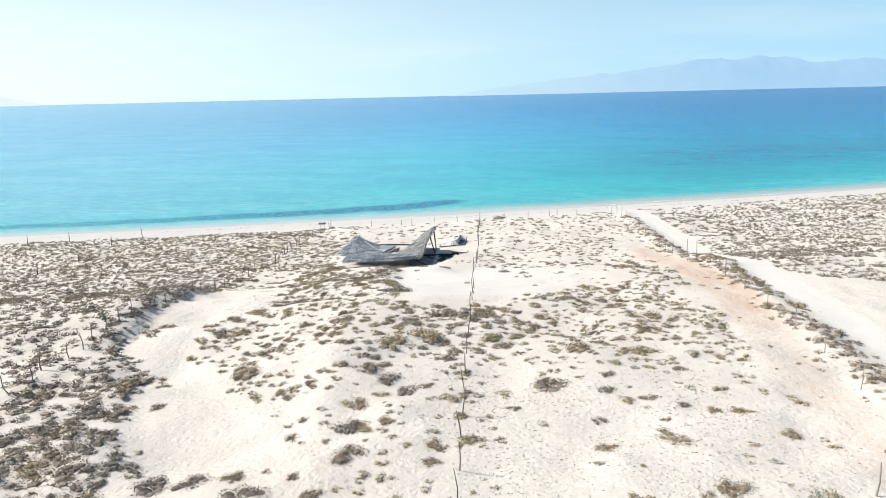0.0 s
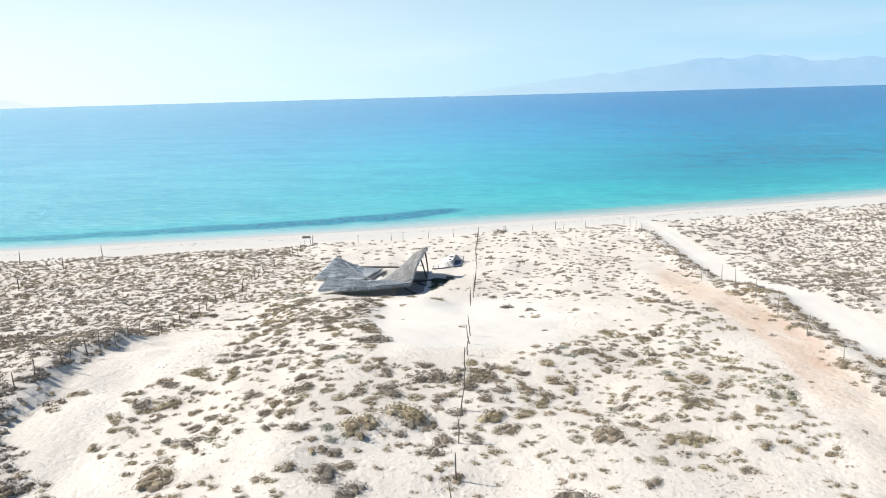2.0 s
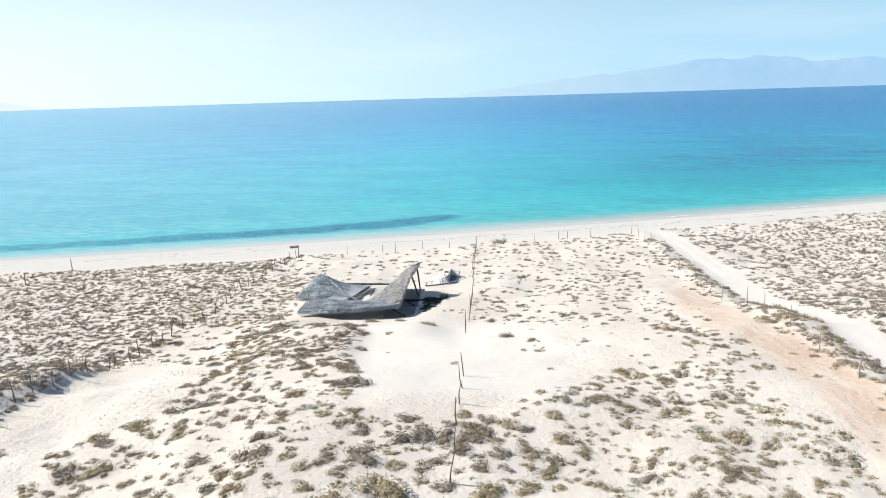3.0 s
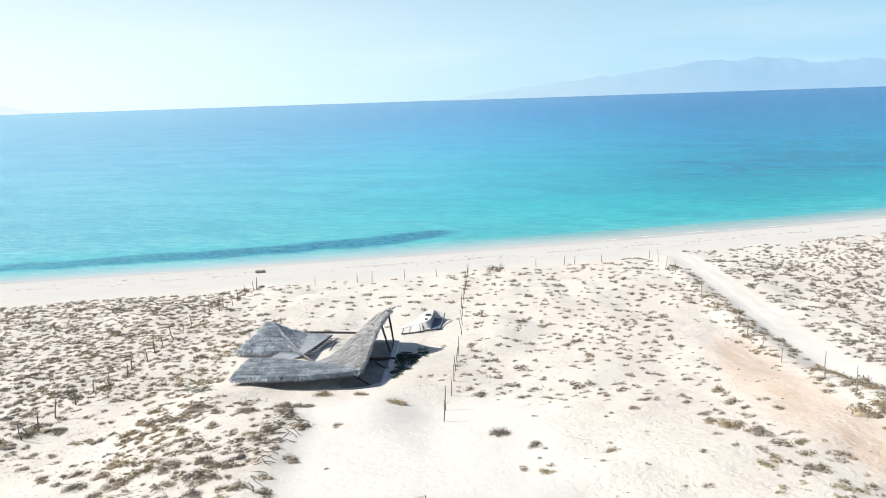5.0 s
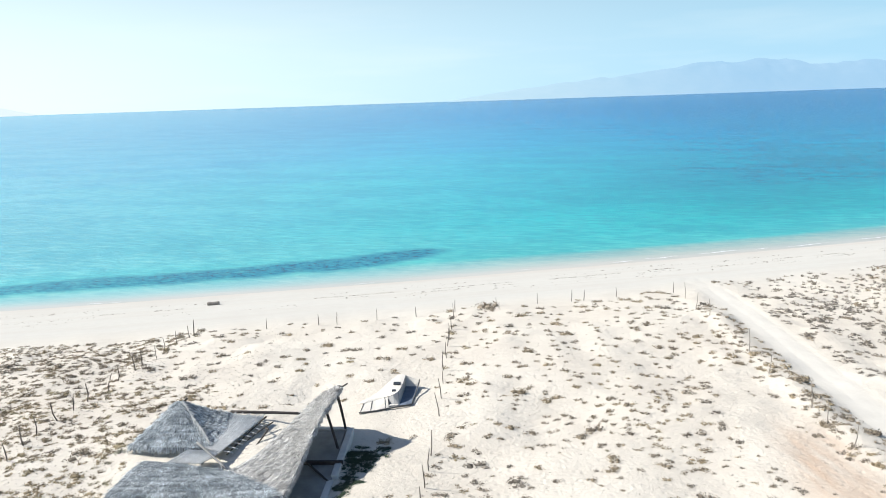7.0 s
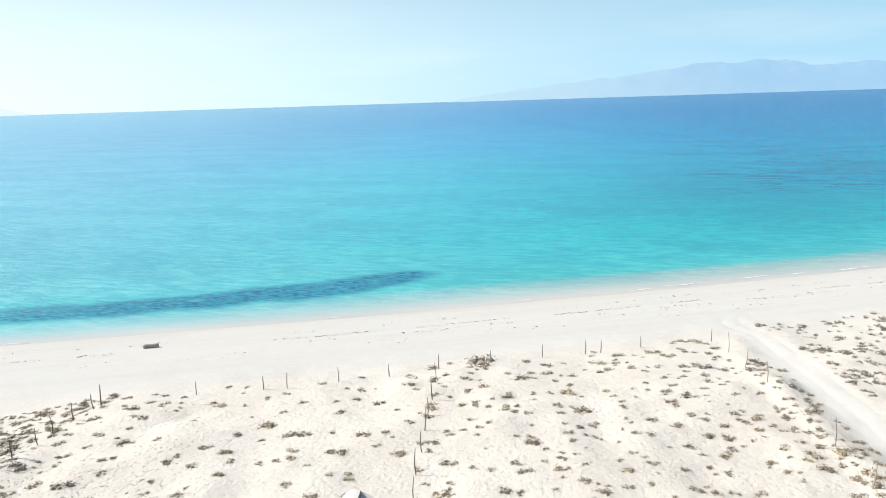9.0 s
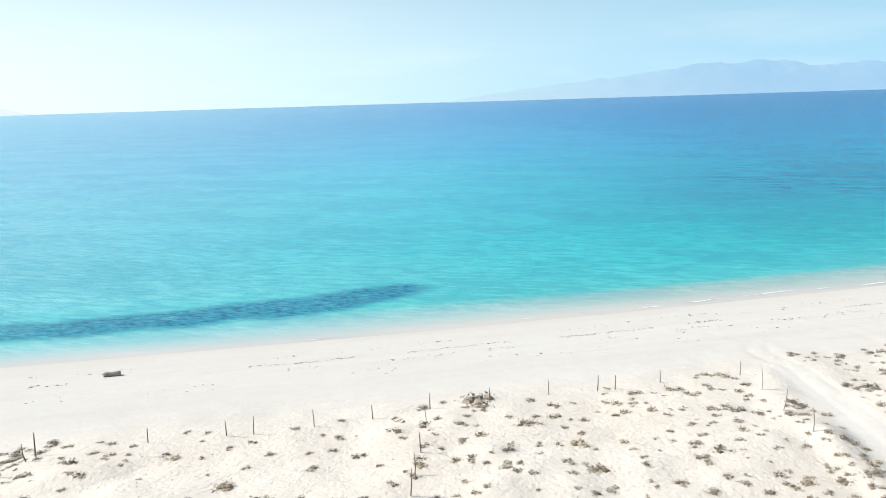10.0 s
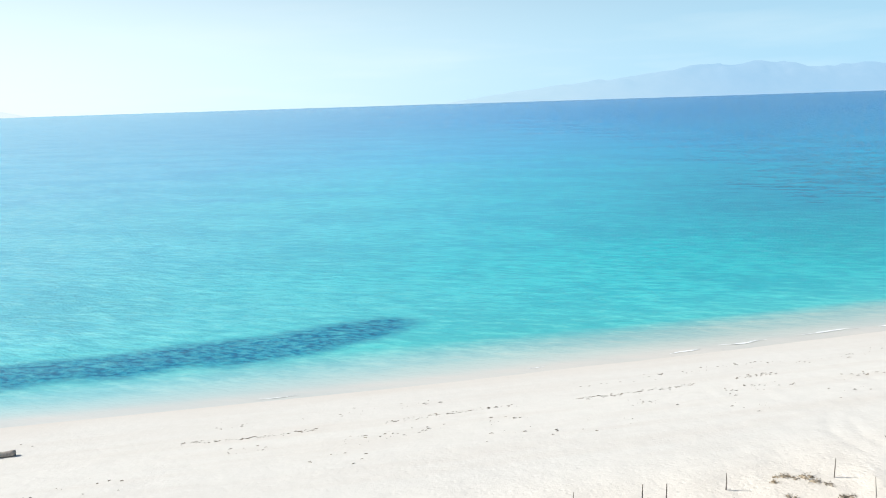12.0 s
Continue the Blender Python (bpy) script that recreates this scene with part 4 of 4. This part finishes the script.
# larger cushions on the near dune: x, y, radius, tint
NOTED = (
    (7.9, 34.9, 1.10, 0.25), (12.5, 28.6, 0.74, 0.95), (16.5, 23.4, 1.03, 0.95), (13.3, 24.3, 0.94, 0.50), (3.3, 29.1, 0.67, 0.95), (2.4, 33.6, 0.70, 0.95),
    (-4.7, 35.5, 0.48, 0.10), (-15.0, 38.4, 0.90, 0.10), (-15.7, 33.4, 1.10, 0.10), (-13.6, 30.8, 0.76, 0.15), (-2.5, 30.6, 0.94, 0.10),
    (-2.0, 27.9, 0.98, 0.20), (-8.6, 37.8, 0.99, 0.50), (16.6, 31.1, 0.56, 0.60), (17.8, 29.1, 0.59, 0.60), (15.3, 31.4, 0.56, 0.50), (14.0, 32.2, 0.46, 0.20),
    (12.6, 33.0, 0.56, 0.50), (11.4, 32.8, 0.51, 0.50),
)
NOTED_LOW = (
    (9.6, 31.0, 0.48, 0.20), (10.6, 34.0, 0.57, 0.40), (5.7, 32.4, 0.44, 0.20), (-0.6, 35.9, 0.92, 0.10), (-1.9, 36.9, 1.02, 0.10), (-10.1, 26.4, 0.88, 0.15),
    (-8.4, 26.5, 0.77, 0.15), (-5.9, 25.0, 1.03, 0.10), (1.6, 28.9, 0.62, 0.45), (-4.1, 26.3, 0.42, 0.60), (-17.7, 31.3, 1.10, 0.10), (-15.5, 28.0, 1.10, 0.60),
    (-14.2, 29.7, 1.10, 0.10), (0.4, 34.5, 0.77, 0.10), (2.4, 46.8, 1.10, 0.40), (5.2, 47.6, 1.10, 0.60), (0.5, 45.3, 1.09, 0.40), (1.6, 42.1, 0.90, 0.30),
)
NOTED_BEYOND = (
    (-9.9, 70.3, 0.59, 0.40), (-7.9, 71.0, 1.10, 0.40), (-4.4, 68.8, 0.75, 0.45), (-3.0, 70.7, 0.8, 0.40), (-2.8, 65.6, 0.89, 0.30), (-4.7, 62.1, 0.52, 0.15),
    (-6.5, 62.4, 0.72, 0.20), (-4.8, 60.5, 0.68, 0.10), (-3.4, 62.4, 0.65, 0.10), (-1.0, 74.2, 0.86, 0.65), (1.3, 73.6, 0.54, 0.50), (3.4, 71.4, 0.74, 0.50),
    (8.7, 64.5, 0.72, 0.30), (10.3, 62.5, 0.58, 0.20), (10.2, 59.2, 0.42, 0.60), (20.0, 63.8, 0.88, 0.50), (20.5, 61.9, 0.85, 0.40), (20.8, 58.1, 0.56, 0.30),
    (19.4, 65.9, 0.40, 0.30), (16.4, 67.8, 0.43, 0.20), (-12.7, 68.8, 0.59, 0.10), (-15.8, 70.8, 0.69, 0.40), (-1.9, 71.0, 0.72, 0.20), (-1.1, 62.3, 0.58, 0.40),
    (22.1, 113.95, 0.34, 0.60),
)


def mats(x, y, size, seed, share):
    """Where plants have grown together into mats that cover a given share of the ground (0 to 1)."""
    n = 0.62 * vnoise(x, y, size, seed) + 0.38 * vnoise(x + 7.3, y - 3.1, size * 0.43, seed + 1)
    q = np.interp(share, (0.0, 0.1, 0.25, 0.5, 0.75, 0.9, 1.0), (0.85, 0.67, 0.59, 0.5, 0.41, 0.33, 0.1))
    return ease(q - 0.04, q + 0.04, n)


def cover(x, y):
    """How thickly shrubs grow at a place (0 to 1), how large they are, their tint, and how far apart they keep."""
    s = shore(x) - y
    e, m, l = x - fence_right(y), x - fence_mid(y), x - fence_left(y)
    single = 0.4 + 1.2 * vnoise(x, y, 4.5, 81)
    p, size, tint, gap = np.zeros_like(x), np.full_like(x, 0.36), 0.22 + 0.35 * vnoise(x, y, 7.0, 83), np.full_like(x, 0.6)

    def zone(where, chance, r, hue, apart=0.6):
        nonlocal p, size, tint, gap
        p, size, tint, gap = np.where(where, chance, p), np.where(where, r, size), np.where(where, hue, tint), np.where(where, apart, gap)

    inside = (l > 0) & (e < 0)
    wall = np.interp(y, (18, 27, 33, 37, 41, 43, 46, 50, 59, 64), (-9.5, -10.9, -13.4, -14.4, -15.4, -18.0, -18.8, -18.5, -18.4, -17.6))
    # scrub in mats beyond the left-hand fence, and down to the gully
    left = (l <= 0) | ((x < wall) & (y < 64))
    share = np.interp(y, (22, 40, 60, 80, 104), (0.64, 0.72, 0.9, 0.96, 0.9)) - 0.4 * np.exp(-((x + 19.5) / 2.5) ** 2 - ((y - 34) / 1.8) ** 2)
    zone(left, np.interp(y, (50, 62, 70, 90), (0.08, 0.4, 0.6, 0.7)) + 0.94 * mats(x, y, 1.25, 101, share), np.interp(y, (26, 45, 70, 110), (0.54, 0.48, 0.41, 0.35)), np.interp(y, (60, 90), (0.06, 0.24)) + 0.27 * vnoise(x, y, 6.0, 84), np.interp(y, (45, 66, 95), (0.40, 0.28, 0.25)))
    scarp = (x > wall - 1.5) & (x < wall + 0.2) & (y > 43) & (y < 61)
    zone(scarp, 0.95, 0.46, 0.04, 0.3)
    # beyond the sand road
    right = e > 5.6 + 1.6 * (vnoise(x, y, 6, 85) - 0.5)
    share = 0.84 * (0.62 + 0.38 * ease(26, 42, s)) * (0.66 + 0.34 * ease(6, 13, e + 0.3 * (s - 60)))
    zone(right, 0.12 + 0.88 * mats(x, y, 1.25, 103, share), 0.40, 0.06 + 0.28 * vnoise(x, y, 6.0, 86), 0.38)
    lot = right & (y < np.interp(x, (28, 31, 34, 38, 60), (66, 62, 56, 53.5, 51)) + 1.5 * (vnoise(x, y, 3, 95) - 0.5)) & (y > 34)
    zone(lot, 0.012, 0.3, 0.2)
    # the bank beside that fence, the road and the old track
    bank = (e >= -0.5) & (e < 2.4 + 0.8 * (vnoise(x, y, 5, 9) - 0.5))
    zone(bank, (0.35 + 0.65 * mats(x, y, 1.5, 105, 0.7)) * (1 - 0.4 * ease(90, 106, y)) * (y < 111), 0.42, 0.30 + 0.32 * vnoise(x, y, 3.5, 96), 0.42)
    zone((e >= 2.0) & ~right & ~bank, 0.006, 0.3, 0.2)
    # the flat towards the beach: single cushions, well apart
    zone(inside & (y > 70) & (m > 0), np.interp(y, (84, 96), (0.36, 0.22)) * single, np.interp(y, (72, 95, 112), (0.33, 0.39, 0.42)), 0.10 + 0.36 * vnoise(x, y, 5.0, 91))
    zone(inside & (y > 72) & (m <= 0), np.interp(y, (86, 96), (0.16, 0.11)) * single + 0.4 * np.exp(-np.maximum(l, 0) / 2.2), np.interp(y, (84, 96), (0.34, 0.42)), 0.1 + 0.40 * vnoise(x, y, 5.0, 97))
    # the shoulder beside the shelter
    shoulder = inside & (x < -7.0) & (y > 62) & (y < 94)
    zone(shoulder, 0.62 + 0.38 * mats(x, y, 1.4, 107, np.interp(y, (62, 78, 94), (0.88, 0.84, 0.65))), 0.40, 0.28 + 0.42 * vnoise(x, y, 4.0, 87), 0.45)
    # the dune
    dune = inside & (y <= 72) & ~shoulder & ~left
    zone(dune, 0.24 * single, 0.35, 0.32 + 0.4 * vnoise(x, y, 5.0, 83))
    rise = dune & (x < -0.4) & (y >= 51) & (x > -11.5)
    zone(rise, 0.26 + 0.64 * mats(x, y, 1.6, 109, np.interp(x, (-12, -8, -3), (0.38, 0.58, 0.66))), 0.44, 0.22 + 0.40 * vnoise(x, y, 2.0, 93), 0.58)
    crest = dune & (y > 39) & (y < 52.5) & (x > -6.5) & (x < 10)
    zone(crest, 0.36 + 0.56 * mats(x, y, 1.7, 111, np.interp(y, (39, 43, 48), (0.5, 0.64, 0.76))), 0.45, 0.20 + 0.52 * vnoise(x, y, 2.0, 92), 0.7)
    slope = dune & (x < -4.5) & (y > 34) & (y <= 51)
    zone(slope, 0.28 + 0.72 * mats(x, y, 1.4, 113, 0.6), 0.39, 0.30 + 0.36 * vnoise(x, y, 4.0, 98))
    olive = dune & (x >= 10) & (y > 37) & (y < 60) & (e < -3.2 - 0.6 * vnoise(x, y, 3, 99))
    heart = np.exp(-((x - 17.0) / 4.0) ** 2 - ((y - 45.5) / 7.5) ** 2)
    zone(olive, 0.3 + 0.7 * mats(x, y, 1.4, 115, 0.40 + 0.5 * heart), 0.36, 0.38 + 0.40 * vnoise(x, y, 2.5, 88), 0.52)
    zone(dune & (y < 36.5) & (x > 4.5), 0.095 * single, 0.38, 0.42 + 0.4 * vnoise(x, y, 4.0, 94))
    zone((e < -0.9) & (e > -4.4 + 0.8 * vnoise(x, y, 3, 99)) & (y < 92), 0.035, 0.27, 0.3)
    # bare places
    strip = (l > 0.7) & (x > wall) & (x < np.interp(y, (50, 58, 72, 80), (-10.6, -10.0, -11.2, -11.2)) + 1.2 * (vnoise(x, y, 3, 117) - 0.5)) & (y > 49)
    p = np.where(strip, p * (0.22 + 0.78 * ease(70, 80, y)), p)
    p = p * (1 - 0.93 * gully(x, y) * (inside & ~left))
    near_edge = np.interp(x, (-2, 0, 4, 6.4, 8, 10.4, 11.2, 14, 18, 20.5), (51.5, 50, 49.6, 50.2, 51.2, 52.3, 54.3, 55.2, 56.3, 58))
    far_edge = np.interp(x, (-4, 0, 5, 10, 16, 19.5), (76, 76, 75, 72, 69, 65))
    wob = 1.3 * (vnoise(x, y, 2.5, 89) - 0.5)
    flat = (y > near_edge + wob) & (y < far_edge + wob) & (x > np.where(y < 71.0, dune_edge(y), -5.0) + 0.5 + 0.4 * wob) & (x < 19.0 + wob)
    zone(flat, np.where(x > 10, 0.07, 0.008), 0.25, 0.4)
    hut = (x > -8.6) & (x < 4.5) & (y > 74.3) & (y < 88.3)
    p = np.where(hut | ((x > 2.5) & (x < 8) & (y > 86.5) & (y < 92.5)), 0.0, p)
    limit = np.where(e > 0, 24.0, np.where(l < 0, 26.0, 26.5)) + 2.5 * (vnoise(x, y, 6, 90) - 0.5)
    p = np.where(s < limit, 0.0, p)
    return p, size, tint, gap


# a low green mat beside the shelter, cut to its shadow and coloured dark for it
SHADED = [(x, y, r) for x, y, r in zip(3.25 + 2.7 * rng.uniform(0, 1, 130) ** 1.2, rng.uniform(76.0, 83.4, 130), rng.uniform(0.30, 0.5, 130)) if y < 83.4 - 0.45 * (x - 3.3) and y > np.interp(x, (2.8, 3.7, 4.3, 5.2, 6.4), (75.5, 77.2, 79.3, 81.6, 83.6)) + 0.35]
cell = 0.62
gx, gy = np.meshgrid(np.arange(-84, 108, cell), np.arange(17, 136, cell))
gx = (gx + rng.uniform(-0.5, 0.5, gx.shape) * cell * 1.1).ravel()
gy = (gy + rng.uniform(-0.5, 0.5, gy.shape) * cell * 1.1).ravel()
# thickest in the stretch that the flight crosses
seen = (gx > -8 - 0.62 * np.maximum(gy - 4, 0)) & (gx < 10 + 0.64 * np.maximum(gy - 4, 0))
ox, oy = np.meshgrid(np.arange(-100, 124, 1.45), np.arange(-24, 140, 1.45))
ox = (ox + rng.uniform(-0.75, 0.75, ox.shape)).ravel()
oy = (oy + rng.uniform(-0.75, 0.75, oy.shape)).ravel()
apart = ~((ox > -8 - 0.62 * np.maximum(oy - 4, 0)) & (ox < 10 + 0.64 * np.maximum(oy - 4, 0)) & (oy > 17))
gx, gy = np.concatenate([gx[seen], ox[apart]]), np.concatenate([gy[seen], oy[apart]])
outer = np.arange(len(gx)) >= seen.sum()
p, size, tint, gap = cover(gx, gy)
size = np.where(outer, size * 1.6, size)
keep = rng.uniform(0, 1, len(gx)) < p
for nx, ny, nr, nt in NOTED + NOTED_LOW + NOTED_BEYOND:
    keep &= (gx - nx) ** 2 + (gy - ny) ** 2 > (nr * 0.8) ** 2
size = size * np.exp(rng.normal(0, 0.33, len(size)))
# shrubs inside the plot keep clear of one another
room = np.where(outer, 0.22, gap)
taken = {}
for i in np.argsort(-size * rng.uniform(0.5, 1.0, len(size))):
    if not keep[i]:
        continue
    x, y, r = gx[i], gy[i], size[i]
    spot = (int(x // 1.5), int(y // 1.5))
    if any((x - u) ** 2 + (y - v) ** 2 < (room[i] * (r + w)) ** 2 for dx in (-1, 0, 1) for dy in (-1, 0, 1) for u, v, w in taken.get((spot[0] + dx, spot[1] + dy), ())):
        keep[i] = False
    else:
        taken.setdefault(spot, []).append((x, y, r))
gx, gy, size, tint, outer = gx[keep], gy[keep], size[keep], tint[keep], outer[keep]
tint = np.clip(tint + rng.normal(0, 0.13, len(tint)), 0, 1)


def shrub_mesh(arrays, tint):
    v, t = arrays
    return sheet("shrub", v, t, SHRUB, (("tint", np.full(len(v), tint)),), False)


GREEN_MESHES = [sheet("shrub", v, t, SHADE_GREEN, (), False) for v, t in NEAR_KINDS[:6]]
MESHES = [[shrub_mesh(k, t) for k in NEAR_KINDS] for t in (0.1, 0.3, 0.55, 0.95)]
LABELS = ("low dark grey-brown cushion shrub on sand", "low brown dune shrub on sand", "low olive dune shrub on sand", "pale grey-green feathery dune shrub on sand")


def shrub(x, y, r, tint, k):
    c = 0 if tint < 0.2 else 1 if tint < 0.42 else 2 if tint < 0.8 else 3
    ob = new("shrub", MESHES[c][k % len(NEAR_KINDS)])
    turn = (k * 2.399) % math.tau
    ob.matrix_basis = Matrix.LocRotScale((x, y, high(x, y) - 0.04), Euler((0, 0, turn)), (r * 1.2, r * 0.95, r * 0.85 + 0.12))
    return tagged(ob, LABELS[c], "shrub", "dune shrubs")


near = (gx > -13) & (gx < 19) & (gy > 24) & (gy < 62)
order = np.argsort(-size * near)[: 300 - len(NOTED) - len(NOTED_LOW) - len(NOTED_BEYOND) - len(SHADED)]
order = order[near[order]]
for k, (x, y, r, t) in enumerate(NOTED + NOTED_LOW + NOTED_BEYOND):
    shrub(x, y, r, t, k)
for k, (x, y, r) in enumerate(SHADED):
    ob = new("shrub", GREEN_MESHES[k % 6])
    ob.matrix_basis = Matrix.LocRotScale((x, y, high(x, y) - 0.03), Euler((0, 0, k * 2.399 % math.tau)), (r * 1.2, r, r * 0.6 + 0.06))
    tagged(ob, "low green creeping plant beside the shelter, coloured dark for its shadow", "shrub", "green plants by the shelter")
for k, i in enumerate(order):
    shrub(float(gx[i]), float(gy[i]), float(size[i]), float(tint[i]), k + 5)
rest = np.ones(len(gx), bool)
rest[order] = False


def scrub(name, pick, label):
    """All the other shrubs of a stretch as one mesh."""
    V, T, A, o = [], [], [], 0
    zs = ground_z(gx[pick], gy[pick])
    flat = (gy >= 70) & (gx > fence_left(gy) - 8) & (gx < fence_right(gy) + 8)
    for j, i in enumerate(np.nonzero(pick)[0]):
        dense = gy[i] < 70 and -20 < gx[i] < 30
        v, t = OUTER_KINDS[i % len(OUTER_KINDS)] if outer[i] else NEAR_MID[i % len(NEAR_MID)] if dense else FLAT_KINDS[i % len(FLAT_KINDS)] if flat[i] else TINY_KINDS[i % len(TINY_KINDS)] if abs(gx[i]) > 44 else FAR_KINDS[i % len(FAR_KINDS)]
        a, r = (i * 2.399) % math.tau, size[i]
        c, s = math.cos(a) * r, math.sin(a) * r
        q = np.stack([gx[i] + (v[:, 0] * c - v[:, 1] * s) * 1.1, gy[i] + v[:, 0] * s + v[:, 1] * c, zs[j] - 0.03 + v[:, 2] * (r * 0.85 + 0.1)], 1)
        V.append(q)
        T.append(t + o)
        A.append(np.full(len(v), tint[i]))
        o += len(v)
    ob = new(name, sheet(name, np.concatenate(V), np.concatenate(T), SHRUB, (("tint", np.concatenate(A)),), False))
    return tagged(ob, label, "scrub", kind="stuff")


NEAR_MID = [shrub_arrays(rng, 275, int(rng.integers(6, 10)), 0.088, 5) for k in range(12)]
scrub("scrub", rest & (gx < fence_left(gy)), "dense low grey-brown scrub on sand beyond the fence")
scrub("scrub", rest & (gx > fence_right(gy)), "low grey-brown scrub on sand beyond the road")
scrub("scrub", rest & (gx >= fence_left(gy)) & (gx <= fence_right(gy)), "scattered small brown and olive dune shrubs")

# twigs and dry litter on the sand, thickest on the near dune
n = 9000
lx, ly = rng.uniform(-16, 26, n), rng.uniform(18, 108, n)
nx, ny = rng.uniform(2.5, 17, 3600), rng.uniform(22, 37, 3600)
mx, my = rng.uniform(-30, 0, 16000), rng.uniform(48, 100, 16000)
lx, ly = np.concatenate([lx, nx, mx]), np.concatenate([ly, ny, my])
ok = (rng.uniform(0, 1, len(lx)) < np.where((ly < 60) | (lx < -4), 0.6, 0.25) * (0.15 + 0.85 * ease(0.35, 0.6, vnoise(lx, ly, 1.6, 121)))) & (gully(lx, ly) < 0.5) & (bare_flat(lx, ly) < 0.5) & ~((lx > -8.6) & (lx < 3.4) & (ly > 74.5) & (ly < 88))
lx, ly = lx[ok], ly[ok]
lz, la, ll = ground_z(lx, ly), rng.uniform(0, 6.283, len(lx)), rng.uniform(0.025, 0.10, len(lx))
dx, dy, w = np.cos(la) * ll, np.sin(la) * ll, rng.uniform(0.008, 0.022, len(lx))
V = np.stack([np.stack(q, 1) for q in ((lx - dx, ly - dy, lz + 0.0), (lx + dy / ll * w, ly - dx / ll * w, lz + 0.035), (lx + dx, ly + dy, lz + 0.012), (lx - dy / ll * w, ly + dx / ll * w, lz + 0.02))], 1).reshape(-1, 3)
o = np.arange(len(lx))[:, None] * 4
T = np.concatenate([o + np.array([[0, 1, 2]]), o + np.array([[0, 2, 3]]), o + np.array([[0, 3, 1]]), o + np.array([[1, 3, 2]])])
tagged(new("twig_litter", sheet("twig_litter", V, T, LITTER, (), False)), "dry grey twigs and litter on the sand", "twigs", kind="stuff")
